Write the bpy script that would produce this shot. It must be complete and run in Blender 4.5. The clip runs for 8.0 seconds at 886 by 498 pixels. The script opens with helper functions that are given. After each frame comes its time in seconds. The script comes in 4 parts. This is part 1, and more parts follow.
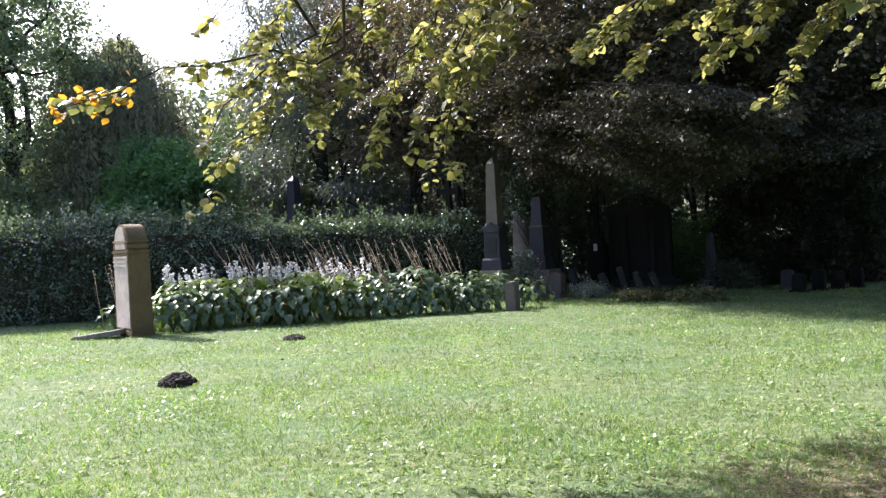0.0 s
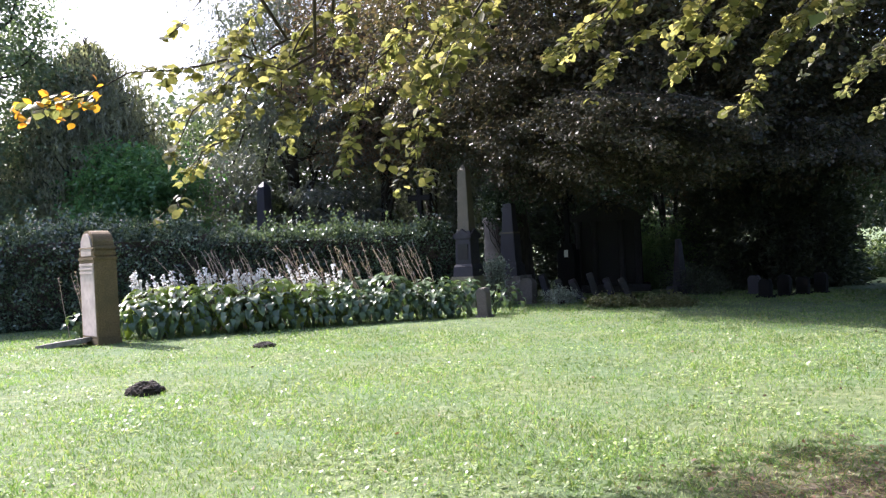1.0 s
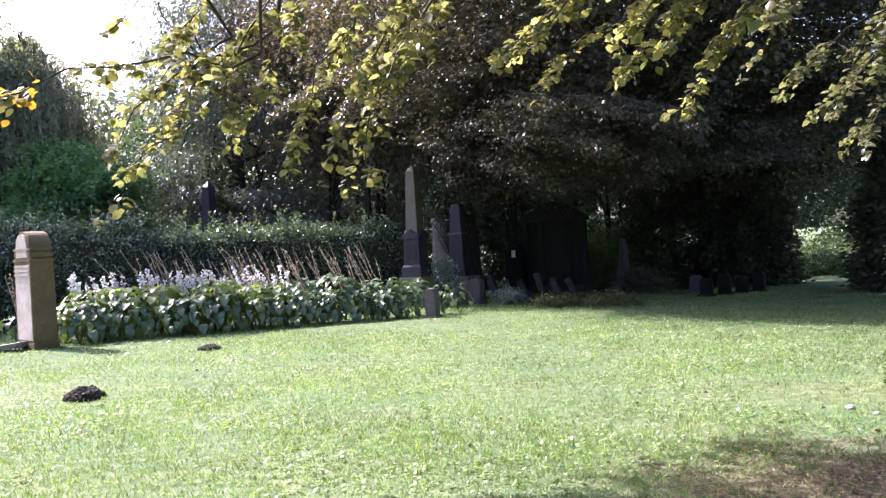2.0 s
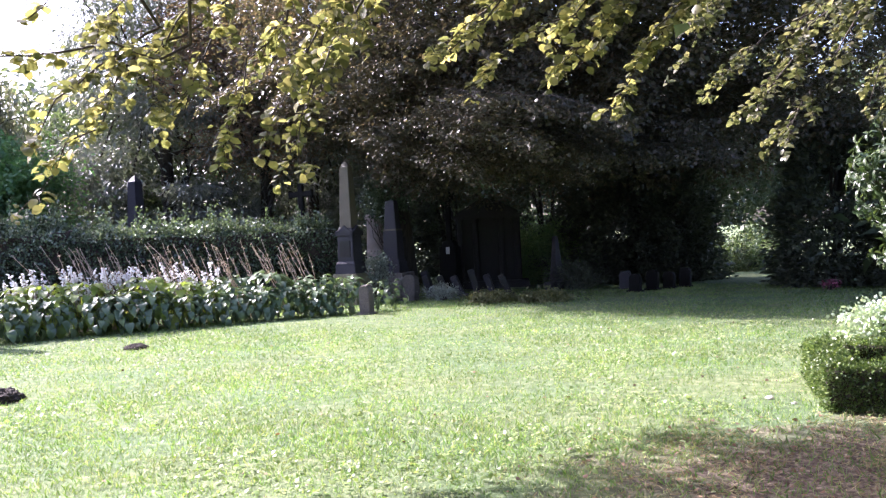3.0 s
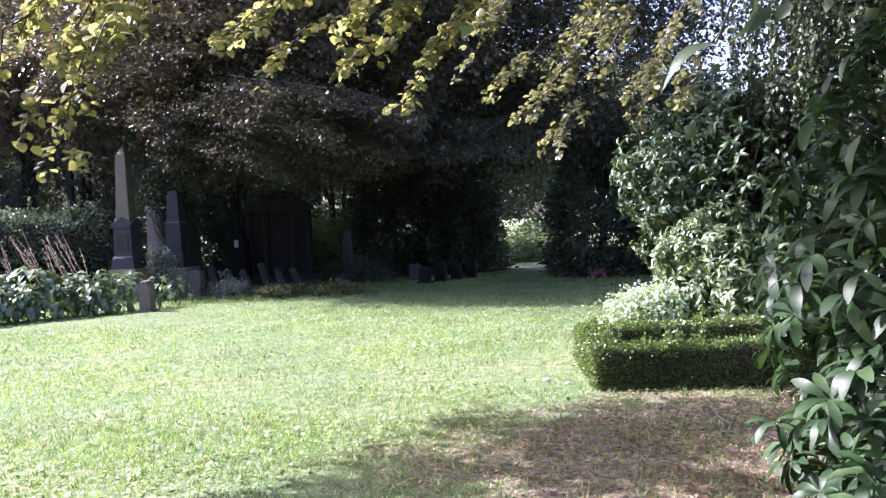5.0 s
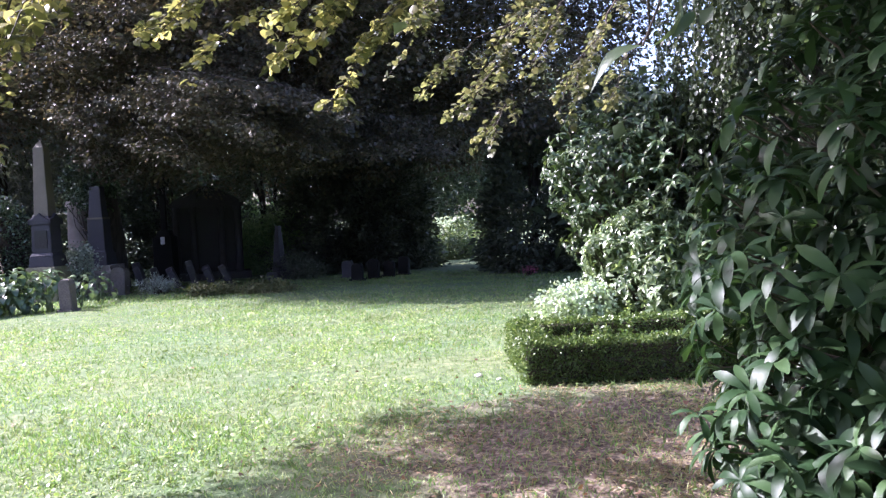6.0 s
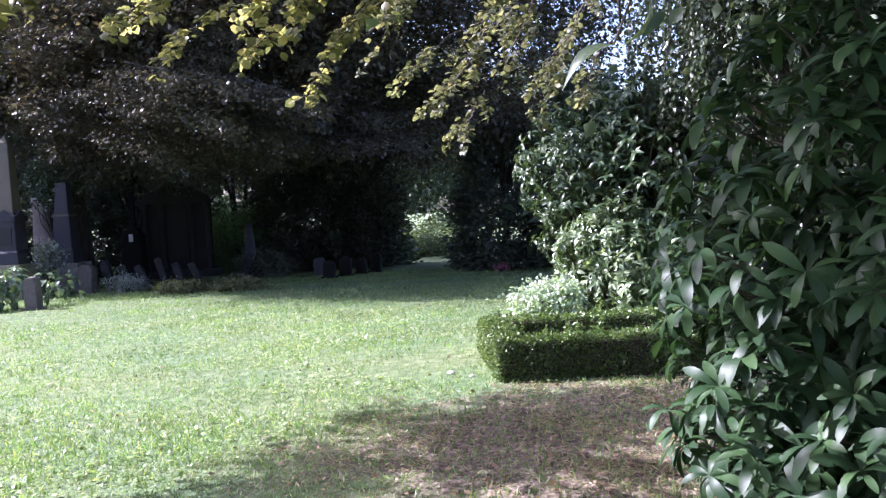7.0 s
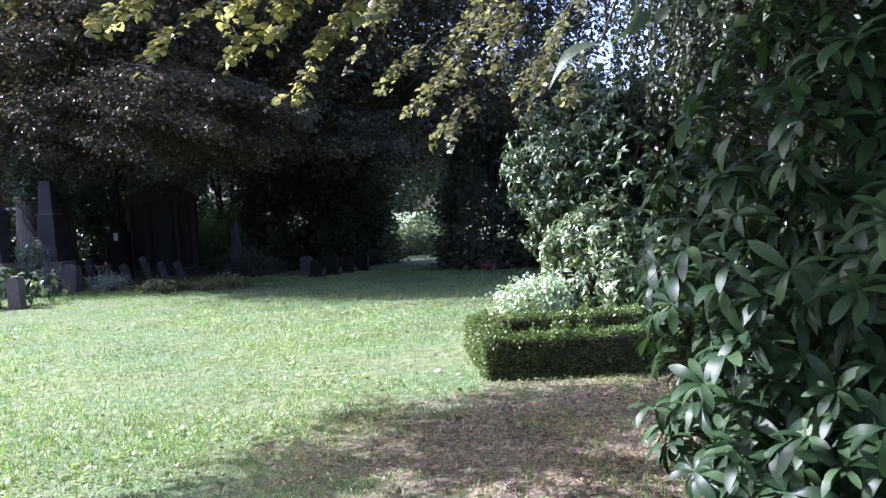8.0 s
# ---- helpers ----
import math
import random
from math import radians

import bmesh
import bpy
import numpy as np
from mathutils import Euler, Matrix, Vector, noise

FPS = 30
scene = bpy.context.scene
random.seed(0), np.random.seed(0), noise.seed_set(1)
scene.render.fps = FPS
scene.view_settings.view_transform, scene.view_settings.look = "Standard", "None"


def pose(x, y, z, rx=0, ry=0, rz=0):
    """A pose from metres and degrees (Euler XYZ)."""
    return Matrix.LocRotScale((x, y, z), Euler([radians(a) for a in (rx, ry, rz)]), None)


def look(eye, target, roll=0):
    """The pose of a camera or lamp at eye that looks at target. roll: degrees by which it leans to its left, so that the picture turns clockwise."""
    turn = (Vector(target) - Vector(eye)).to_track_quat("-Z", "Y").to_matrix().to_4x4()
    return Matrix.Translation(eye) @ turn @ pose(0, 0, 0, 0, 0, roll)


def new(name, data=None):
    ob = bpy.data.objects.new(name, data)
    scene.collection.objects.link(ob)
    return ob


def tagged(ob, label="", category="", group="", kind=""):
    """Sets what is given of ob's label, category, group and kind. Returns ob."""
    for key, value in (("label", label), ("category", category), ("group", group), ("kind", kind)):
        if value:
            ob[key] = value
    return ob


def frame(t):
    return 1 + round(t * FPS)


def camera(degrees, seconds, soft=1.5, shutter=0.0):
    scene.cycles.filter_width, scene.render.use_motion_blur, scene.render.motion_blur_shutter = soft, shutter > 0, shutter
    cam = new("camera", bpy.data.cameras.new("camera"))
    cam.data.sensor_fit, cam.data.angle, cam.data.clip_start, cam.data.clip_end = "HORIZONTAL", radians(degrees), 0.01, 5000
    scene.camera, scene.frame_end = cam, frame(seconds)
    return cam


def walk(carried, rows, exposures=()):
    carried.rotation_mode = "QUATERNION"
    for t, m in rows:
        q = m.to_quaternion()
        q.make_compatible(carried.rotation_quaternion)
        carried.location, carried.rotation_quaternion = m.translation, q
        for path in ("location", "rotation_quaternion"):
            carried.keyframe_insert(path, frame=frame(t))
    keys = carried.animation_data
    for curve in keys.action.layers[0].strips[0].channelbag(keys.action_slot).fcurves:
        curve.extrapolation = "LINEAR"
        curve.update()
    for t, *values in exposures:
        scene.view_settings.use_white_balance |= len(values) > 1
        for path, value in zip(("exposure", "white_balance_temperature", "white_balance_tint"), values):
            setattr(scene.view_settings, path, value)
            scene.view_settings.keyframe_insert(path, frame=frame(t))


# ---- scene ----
# Camera: stands in one spot at eye height and pans to the right.
cam = camera(59.18, 8.0, soft=1.3)
PATH = [
    (0.0, 0.0, -0.6, 2.8), (0.5, -0.521, -0.355, 2.806), (1.0, -2.093, -0.236, 2.852),
    (2.5, -8.156, -0.585, 2.922), (3.0, -10.716, -0.879, 2.862), (3.5, -13.644, -1.155, 2.858),
    (4.0, -18.099, -1.514, 2.81), (4.5, -21.925, -1.809, 2.75), (5.0, -25.927, -2.14, 2.692),
    (6.5, -32.058, -2.724, 2.449), (7.0, -32.887, -2.859, 2.435), (7.5, -33.468, -2.949, 2.444),
    (8.0, -33.842, -3.013, 2.44),
]
EYE = 1.5
walk(cam, [(t, pose(0, 0, EYE, 90 + p, r, y)) for t, y, p, r in PATH],
     exposures=[(0.0, 1.5, 5850, 20), (1.0, 1.64, 5850, 23), (2.5, 1.98, 5750, 33), (3.5, 2.12, 5750, 35), (4.5, 2.16, 5650, 37), (6.5, 2.0, 5400, 37), (8.0, 1.9, 5250, 34)])

# Light: a clear late-summer sky, the sun ahead and to the left.
SUN_AZ, SUN_EL = 48.0, 40.0
world = bpy.data.worlds.new("sky")
scene.world = world
world.use_nodes = True
wn = world.node_tree.nodes
sky = wn.new("ShaderNodeTexSky")
sky.sky_type, sky.sun_disc = "NISHITA", False
sky.sun_elevation, sky.sun_rotation = radians(SUN_EL), radians(-SUN_AZ)
sky.air_density, sky.dust_density = 1.0, 4.0
world.node_tree.links.new(sky.outputs[0], wn["Background"].inputs[0])
wn["Background"].inputs[1].default_value = 0.14
sun = new("sun", bpy.data.lights.new("sun", "SUN"))
sun.data.energy, sun.data.angle, sun.data.color = 5.0, radians(0.6), (1.0, 0.94, 0.82)
to_sun = Vector((-math.sin(radians(SUN_AZ)), math.cos(radians(SUN_AZ)), math.tan(radians(SUN_EL))))
sun.matrix_world = look(to_sun * 40, (0, 0, 0))


# ---- materials ----
def shader(name):
    m = bpy.data.materials.new(name)
    m.use_nodes = True
    nt = m.node_tree
    return m, nt, nt.nodes["Principled BSDF"]


def ramp(nt, fac, stops):
    r = nt.nodes.new("ShaderNodeValToRGB")
    els = r.color_ramp.elements
    while len(els) < len(stops):
        els.new(0.5)
    for e, (p, c) in zip(els, stops):
        e.position, e.color = p, (*c, 1)
    nt.links.new(fac, r.inputs[0])
    return r.outputs[0]


def noise_fac(nt, scale, detail=4.0, coord="Object"):
    tc = nt.nodes.new("ShaderNodeTexCoord")
    n = nt.nodes.new("ShaderNodeTexNoise")
    n.inputs["Scale"].default_value, n.inputs["Detail"].default_value = scale, detail
    nt.links.new(tc.outputs[coord], n.inputs["Vector"])
    return n.outputs["Fac"]


def blend(nt, fac, a, b, how="MIX"):
    x = nt.nodes.new("ShaderNodeMix")
    x.data_type, x.blend_type = "RGBA", how
    for socket, v in ((x.inputs["Factor"], fac), (x.inputs["A"], a), (x.inputs["B"], b)):
        if isinstance(v, (int, float)):
            socket.default_value = v
        elif isinstance(v, tuple):
            socket.default_value = (*v, 1)
        else:
            nt.links.new(v, socket)
    return x.outputs["Result"]


def bump(nt, bsdf, fac, strength, distance):
    b = nt.nodes.new("ShaderNodeBump")
    b.inputs["Strength"].default_value, b.inputs["Distance"].default_value = strength, distance
    nt.links.new(fac, b.inputs["Height"])
    nt.links.new(b.outputs[0], bsdf.inputs["Normal"])


def leaf_mat(name, cols, trans=0.35, rough=0.42, spec=0.5, random_from="island", patch=0.25, lit=None):
    """Leaves: colour varies leaf by leaf and in patches; light shines through."""
    m, nt, b = shader(name)
    if random_from == "island":
        src = nt.nodes.new("ShaderNodeNewGeometry").outputs["Random Per Island"]
    else:
        src = nt.nodes.new("ShaderNodeObjectInfo").outputs["Random"]
    k = len(cols) - 1
    col = ramp(nt, src, [(i / k, c) for i, c in enumerate(cols)])
    if patch:
        pf = ramp(nt, noise_fac(nt, 0.8, 2), [(0.3, (1 - patch,) * 3), (0.7, (1 + patch,) * 3)])
        col = blend(nt, 1.0, col, pf, "MULTIPLY")
    nt.links.new(col, b.inputs["Base Color"])
    b.inputs["Roughness"].default_value = rough
    b.inputs["Specular IOR Level"].default_value = spec
    tr = nt.nodes.new("ShaderNodeBsdfTranslucent")
    tint = blend(nt, 1.0, col, lit or (1.7, 1.75, 0.9), "MULTIPLY")
    nt.links.new(tint, tr.inputs[0])
    mix = nt.nodes.new("ShaderNodeMixShader")
    mix.inputs[0].default_value = trans
    nt.links.new(b.outputs[0], mix.inputs[1])
    nt.links.new(tr.outputs[0], mix.inputs[2])
    nt.links.new(mix.outputs[0], nt.nodes["Material Output"].inputs["Surface"])
    return m


def stone_mat(name, c0, c1, stain, rough=0.8, grain=60.0, gloss=0.5, green=0.5):
    m, nt, b = shader(name)
    col = ramp(nt, noise_fac(nt, grain, 6), [(0.35, c0), (0.65, c1)])
    st = ramp(nt, noise_fac(nt, 3.0, 5), [(0.42, (0, 0, 0)), (0.62, (1, 1, 1))])
    col = blend(nt, blend(nt, 1.0, st, (green,) * 3, "MULTIPLY"), col, stain)
    nt.links.new(col, b.inputs["Base Color"])
    b.inputs["Roughness"].default_value = rough
    b.inputs["Specular IOR Level"].default_value = gloss
    bump(nt, b, noise_fac(nt, grain * 0.7, 5), 0.35, 0.01)
    return m


def plain_mat(name, c0, c1, scale, rough=0.8, strength=0.3, metal=0.0):
    m, nt, b = shader(name)
    nt.links.new(ramp(nt, noise_fac(nt, scale, 5), [(0.3, c0), (0.7, c1)]), b.inputs["Base Color"])
    b.inputs["Roughness"].default_value, b.inputs["Metallic"].default_value = rough, metal
    bump(nt, b, noise_fac(nt, scale * 2, 5), strength, 0.02)
    return m


def bark_mat(name, c0, c1):
    m, nt, b = shader(name)
    tc = nt.nodes.new("ShaderNodeTexCoord")
    mp = nt.nodes.new("ShaderNodeMapping")
    mp.inputs["Scale"].default_value = (6, 6, 1.2)
    n = nt.nodes.new("ShaderNodeTexNoise")
    n.inputs["Scale"].default_value, n.inputs["Detail"].default_value = 2.5, 7
    nt.links.new(tc.outputs["Object"], mp.inputs[0])
    nt.links.new(mp.outputs[0], n.inputs["Vector"])
    nt.links.new(ramp(nt, n.outputs["Fac"], [(0.35, c0), (0.68, c1)]), b.inputs["Base Color"])
    b.inputs["Roughness"].default_value = 0.9
    bump(nt, b, n.outputs["Fac"], 0.6, 0.03)
    return m


def ground_mat():
    """Lawn soil: mossy green, with bare leaf-strewn earth under the overhanging tree and worn patches."""
    m, nt, b = shader("lawn")
    green = ramp(nt, noise_fac(nt, 9.0, 7), [(0.3, (0.07, 0.1, 0.045)), (0.55, (0.125, 0.165, 0.08)), (0.75, (0.21, 0.23, 0.135))])
    wide = ramp(nt, noise_fac(nt, 0.7, 3), [(0.35, (0.85, 0.95, 0.9)), (0.65, (1.15, 1.08, 1.0))])
    green = blend(nt, 1.0, green, wide, "MULTIPLY")
    earth = ramp(nt, noise_fac(nt, 26.0, 8), [(0.35, (0.075, 0.056, 0.043)), (0.6, (0.2, 0.16, 0.115)), (0.75, (0.34, 0.285, 0.205))])
    # bare earth: a soft oval round the litter under the boughs, torn by noise
    tc = nt.nodes.new("ShaderNodeTexCoord")
    mp = nt.nodes.new("ShaderNodeMapping")
    mp.vector_type = "TEXTURE"
    mp.inputs["Location"].default_value = (4.35, 3.25, 0)
    mp.inputs["Rotation"].default_value = (0, 0, radians(-24))
    mp.inputs["Scale"].default_value = (3.7, 2.1, 40)
    g = nt.nodes.new("ShaderNodeTexGradient")
    g.gradient_type = "SPHERICAL"
    nt.links.new(tc.outputs["Object"], mp.inputs[0])
    nt.links.new(mp.outputs[0], g.inputs[0])
    add = nt.nodes.new("ShaderNodeMath")
    add.operation = "ADD"
    nt.links.new(g.outputs["Fac"], add.inputs[0])
    s = nt.nodes.new("ShaderNodeMath")
    s.operation = "MULTIPLY_ADD"
    s.inputs[1].default_value, s.inputs[2].default_value = 0.9, -0.45
    nt.links.new(noise_fac(nt, 2.2, 6), s.inputs[0])
    nt.links.new(s.outputs[0], add.inputs[1])
    mask = ramp(nt, add.outputs[0], [(0.12, (0, 0, 0)), (0.42, (1, 1, 1))])
    col = blend(nt, mask, green, earth)
    nt.links.new(col, b.inputs["Base Color"])
    b.inputs["Roughness"].default_value = 0.95
    b.inputs["Specular IOR Level"].default_value = 0.2
    bump(nt, b, noise_fac(nt, 40.0, 6), 0.7, 0.04)
    return m


M_GROUND = ground_mat()
M_GRASS = leaf_mat("grass", [(0.082, 0.165, 0.045), (0.118, 0.208, 0.06), (0.17, 0.24, 0.083), (0.25, 0.275, 0.135)], 0.38, 0.4, 0.45)
M_WEED = leaf_mat("lawn_weed", [(0.14, 0.22, 0.06), (0.22, 0.29, 0.11), (0.32, 0.36, 0.2)], 0.3, 0.3)
M_DEAD = leaf_mat("dead_leaves", [(0.07, 0.045, 0.03), (0.14, 0.09, 0.06), (0.2, 0.105, 0.06), (0.26, 0.19, 0.12)], 0.15, 0.6)
M_STRAW = leaf_mat("straw", [(0.17, 0.15, 0.07), (0.28, 0.23, 0.13), (0.40, 0.34, 0.21)], 0.2, 0.6, 0.3)
M_BEECH = leaf_mat("beech_leaves", [(0.042, 0.047, 0.029), (0.06, 0.062, 0.038), (0.082, 0.075, 0.048), (0.112, 0.088, 0.062)], 0.32, 0.42, 0.4, lit=(1.6, 1.45, 0.9))
M_COPPER = leaf_mat("copper_leaves", [(0.11, 0.07, 0.055), (0.17, 0.11, 0.08), (0.12, 0.11, 0.065)], 0.25, 0.4)
M_YELLOW = leaf_mat("hornbeam_leaves", [(0.06, 0.068, 0.033), (0.11, 0.118, 0.05), (0.165, 0.165, 0.07), (0.245, 0.23, 0.10), (0.34, 0.305, 0.15)], 0.56, 0.38, 0.45, patch=0.4, lit=(1.5, 1.5, 0.95))
M_ORANGE = leaf_mat("turning_leaves", [(0.30, 0.20, 0.03), (0.42, 0.17, 0.02), (0.45, 0.24, 0.03)], 0.5, 0.45)
M_MAPLE = leaf_mat("maple_leaves", [(0.07, 0.16, 0.07), (0.10, 0.205, 0.09), (0.14, 0.24, 0.11)], 0.45, 0.45)
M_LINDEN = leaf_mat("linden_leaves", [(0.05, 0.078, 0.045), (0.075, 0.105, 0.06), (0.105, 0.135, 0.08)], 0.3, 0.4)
M_SPRUCE = leaf_mat("spruce_needles", [(0.15, 0.16, 0.125), (0.2, 0.205, 0.16), (0.25, 0.25, 0.2)], 0.42, 0.6, 0.3)
M_FIR = leaf_mat("fir_needles", [(0.09, 0.108, 0.104), (0.13, 0.148, 0.14), (0.2, 0.215, 0.2)], 0.22, 0.45, 0.4)
M_YEW = leaf_mat("yew_needles", [(0.045, 0.06, 0.042), (0.07, 0.088, 0.06), (0.11, 0.125, 0.085)], 0.15, 0.5, 0.3)
M_HEDGE = leaf_mat("laurel_leaves", [(0.055, 0.085, 0.055), (0.085, 0.12, 0.08), (0.17, 0.215, 0.155)], 0.28, 0.2, 1.0)
M_BOX = leaf_mat("box_leaves", [(0.042, 0.076, 0.022), (0.078, 0.122, 0.036), (0.15, 0.195, 0.07)], 0.3, 0.34, 0.4)
M_RHODO = leaf_mat("rhododendron_leaves", [(0.015, 0.035, 0.014), (0.022, 0.05, 0.018), (0.045, 0.085, 0.03)], 0.22, 0.46, 0.3, patch=0.2)
M_RHODO_ONE = leaf_mat("rhododendron_leaf_single", [(0.015, 0.035, 0.014), (0.022, 0.05, 0.018), (0.045, 0.085, 0.03)], 0.22, 0.46, 0.3, "object", patch=0)
M_RHODO_FAR = leaf_mat("laurel_shrub_leaves", [(0.027, 0.05, 0.022), (0.044, 0.074, 0.03), (0.10, 0.135, 0.056)], 0.24, 0.34, 0.4)
M_PALE = leaf_mat("variegated_leaves", [(0.25, 0.33, 0.24), (0.36, 0.44, 0.33), (0.5, 0.56, 0.46)], 0.3, 0.4)
M_HOSTA = leaf_mat("hosta_leaves", [(0.05, 0.085, 0.042), (0.08, 0.125, 0.06), (0.14, 0.19, 0.10)], 0.2, 0.36, 0.55, "object", patch=0)
# yellow-green copy of the hosta leaves, sunlight put into the colour
M_HOSTA_LIT = leaf_mat("sunlit_hosta_leaves", [(0.12, 0.18, 0.04), (0.20, 0.27, 0.06), (0.31, 0.36, 0.10)], 0.34, 0.38, 0.5, "object", patch=0)
M_PETAL = leaf_mat("white_petals", [(0.70, 0.70, 0.68), (0.84, 0.84, 0.82)], 0.35, 0.6, 0.3, patch=0, lit=(1.0, 1.0, 1.0))
M_STALK = leaf_mat("dry_stalks", [(0.28, 0.21, 0.17), (0.38, 0.30, 0.25), (0.48, 0.40, 0.34)], 0.15, 0.7, 0.2, patch=0)
M_COVER = leaf_mat("cushion_leaves", [(0.07, 0.085, 0.03), (0.12, 0.13, 0.05), (0.17, 0.17, 0.08)], 0.2, 0.5)
M_GREYBUSH = leaf_mat("silver_leaves", [(0.14, 0.17, 0.15), (0.24, 0.28, 0.25), (0.36, 0.40, 0.36)], 0.2, 0.45)
# linden leaves again, paler: hazy backlight put into the colour
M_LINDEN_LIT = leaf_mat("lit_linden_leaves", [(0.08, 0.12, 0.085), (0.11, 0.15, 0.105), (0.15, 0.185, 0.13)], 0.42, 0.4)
M_OLIVE = leaf_mat("olive_leaves", [(0.07, 0.08, 0.04), (0.11, 0.118, 0.055), (0.165, 0.162, 0.08), (0.23, 0.21, 0.11)], 0.48, 0.4, 0.45, lit=(1.35, 1.4, 0.95))
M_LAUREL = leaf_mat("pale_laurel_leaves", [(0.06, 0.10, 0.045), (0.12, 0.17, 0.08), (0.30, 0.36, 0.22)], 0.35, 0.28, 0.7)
M_FERN = leaf_mat("fern_leaves", [(0.12, 0.2, 0.10), (0.17, 0.26, 0.13), (0.24, 0.32, 0.17)], 0.4, 0.5)
M_WEEP = leaf_mat("weeping_beech_leaves", [(0.02, 0.03, 0.016), (0.034, 0.048, 0.024), (0.06, 0.078, 0.04)], 0.2, 0.36, 0.4)
M_FAR = leaf_mat("far_leaves", [(0.07, 0.11, 0.05), (0.11, 0.155, 0.07), (0.17, 0.2, 0.1)], 0.35, 0.5)
M_BARK = bark_mat("bark", (0.018, 0.015, 0.012), (0.055, 0.045, 0.035))
M_BARK_GREY = bark_mat("grey_bark", (0.06, 0.055, 0.05), (0.14, 0.125, 0.11))
M_TWIG = plain_mat("twig", (0.03, 0.022, 0.015), (0.07, 0.05, 0.035), 12)
M_SOIL = plain_mat("dark_soil", (0.012, 0.009, 0.007), (0.05, 0.036, 0.026), 30, 0.95, 0.9)
M_SAND = stone_mat("weathered_sandstone", (0.125, 0.082, 0.036), (0.19, 0.128, 0.06), (0.085, 0.07, 0.03), 0.85, 40)
M_SANDFACE = stone_mat("carved_sandstone", (0.43, 0.36, 0.32), (0.56, 0.48, 0.43), (0.26, 0.21, 0.17), 0.85, 12)
M_GRANITE = stone_mat("dark_granite", (0.018, 0.017, 0.022), (0.042, 0.038, 0.05), (0.03, 0.03, 0.03), 0.5, 120, 0.35)
M_SHAFT = stone_mat("greybrown_granite", (0.095, 0.082, 0.058), (0.155, 0.132, 0.096), (0.08, 0.08, 0.05), 0.7, 90)
M_PLINTH = stone_mat("mossy_sandstone", (0.17, 0.15, 0.11), (0.27, 0.24, 0.17), (0.11, 0.13, 0.05), 0.9, 30)
M_ROUGH = stone_mat("rough_hewn_stone", (0.13, 0.115, 0.11), (0.27, 0.24, 0.22), (0.08, 0.085, 0.05), 0.9, 14)
M_BLACK = stone_mat("black_stone", (0.025, 0.023, 0.023), (0.056, 0.051, 0.05), (0.04, 0.044, 0.036), 0.85, 70, 0.2)
M_IRON = stone_mat("near_black_stone", (0.006, 0.006, 0.006), (0.016, 0.015, 0.015), (0.012, 0.013, 0.01), 0.8, 70, 0.15)
M_GREYSTONE = stone_mat("grey_headstone", (0.085, 0.07, 0.062), (0.15, 0.125, 0.11), (0.07, 0.07, 0.05), 0.85, 50)
M_PALESTONE = stone_mat("pale_stone", (0.45, 0.43, 0.40), (0.6, 0.58, 0.54), (0.3, 0.3, 0.25), 0.8, 60)
M_PINK = leaf_mat("pink_petals", [(0.25, 0.05, 0.12), (0.45, 0.12, 0.25), (0.05, 0.1, 0.04)], 0.3, 0.5)
M_ENAMEL = plain_mat("white_plaque", (0.6, 0.6, 0.6), (0.7, 0.7, 0.7), 20, 0.4, 0.05)
M_GOLD = plain_mat("worn_lettering", (0.10, 0.09, 0.08), (0.16, 0.14, 0.12), 20, 0.7, 0.1)


# ---- mesh helpers ----
def terrain(x, y):
    """Height of the ground: level near the eye, falling gently along the avenue."""
    s = np.minimum((0.55 * np.asarray(x, float) + 0.835 * np.asarray(y, float) - 12) / 3, 60)
    return -0.06 * np.log1p(np.exp(s))


def gz(x, y):
    return float(terrain(x, y))


def mesh_np(name, verts, tris, mat, smooth=True):
    verts, tris = np.asarray(verts, np.float32), np.asarray(tris, np.int32)
    me = bpy.data.meshes.new(name)
    me.vertices.add(len(verts))
    me.vertices.foreach_set("co", verts.ravel())
    me.loops.add(tris.size)
    me.loops.foreach_set("vertex_index", tris.ravel())
    me.polygons.add(len(tris))
    me.polygons.foreach_set("loop_start", np.arange(0, tris.size, 3, dtype=np.int32))
    me.update(calc_edges=True)
    me.validate()
    if smooth is False:
        me.polygons.foreach_set("use_smooth", np.zeros(len(tris), bool))
    else:
        me.polygons.foreach_set("use_smooth", np.ones(len(tris), bool))
    me.materials.append(mat)
    return me


def part(name, data, material=None, parent=None, label=""):
    """One mesh object under a thing or part, from a bmesh or a finished mesh."""
    if isinstance(data, bmesh.types.BMesh):
        me = bpy.data.meshes.new(name)
        bmesh.ops.recalc_face_normals(data, faces=data.faces[:])
        data.to_mesh(me)
        data.free()
        me.materials.append(material)
    else:
        me = data
    ob = new(name, me)
    ob.parent = parent
    return tagged(ob, label)


def thing(name, label, category, at=(0, 0, 0), rz=0.0, group="", kind=""):
    e = new(name)
    e.empty_display_size = 0.2
    e.matrix_basis = pose(*at, 0, 0, rz)
    return tagged(e, label, category, group, kind)


def unit(a):
    return a / np.maximum(np.linalg.norm(a, axis=-1, keepdims=True), 1e-9)


rng = np.random.default_rng(7)

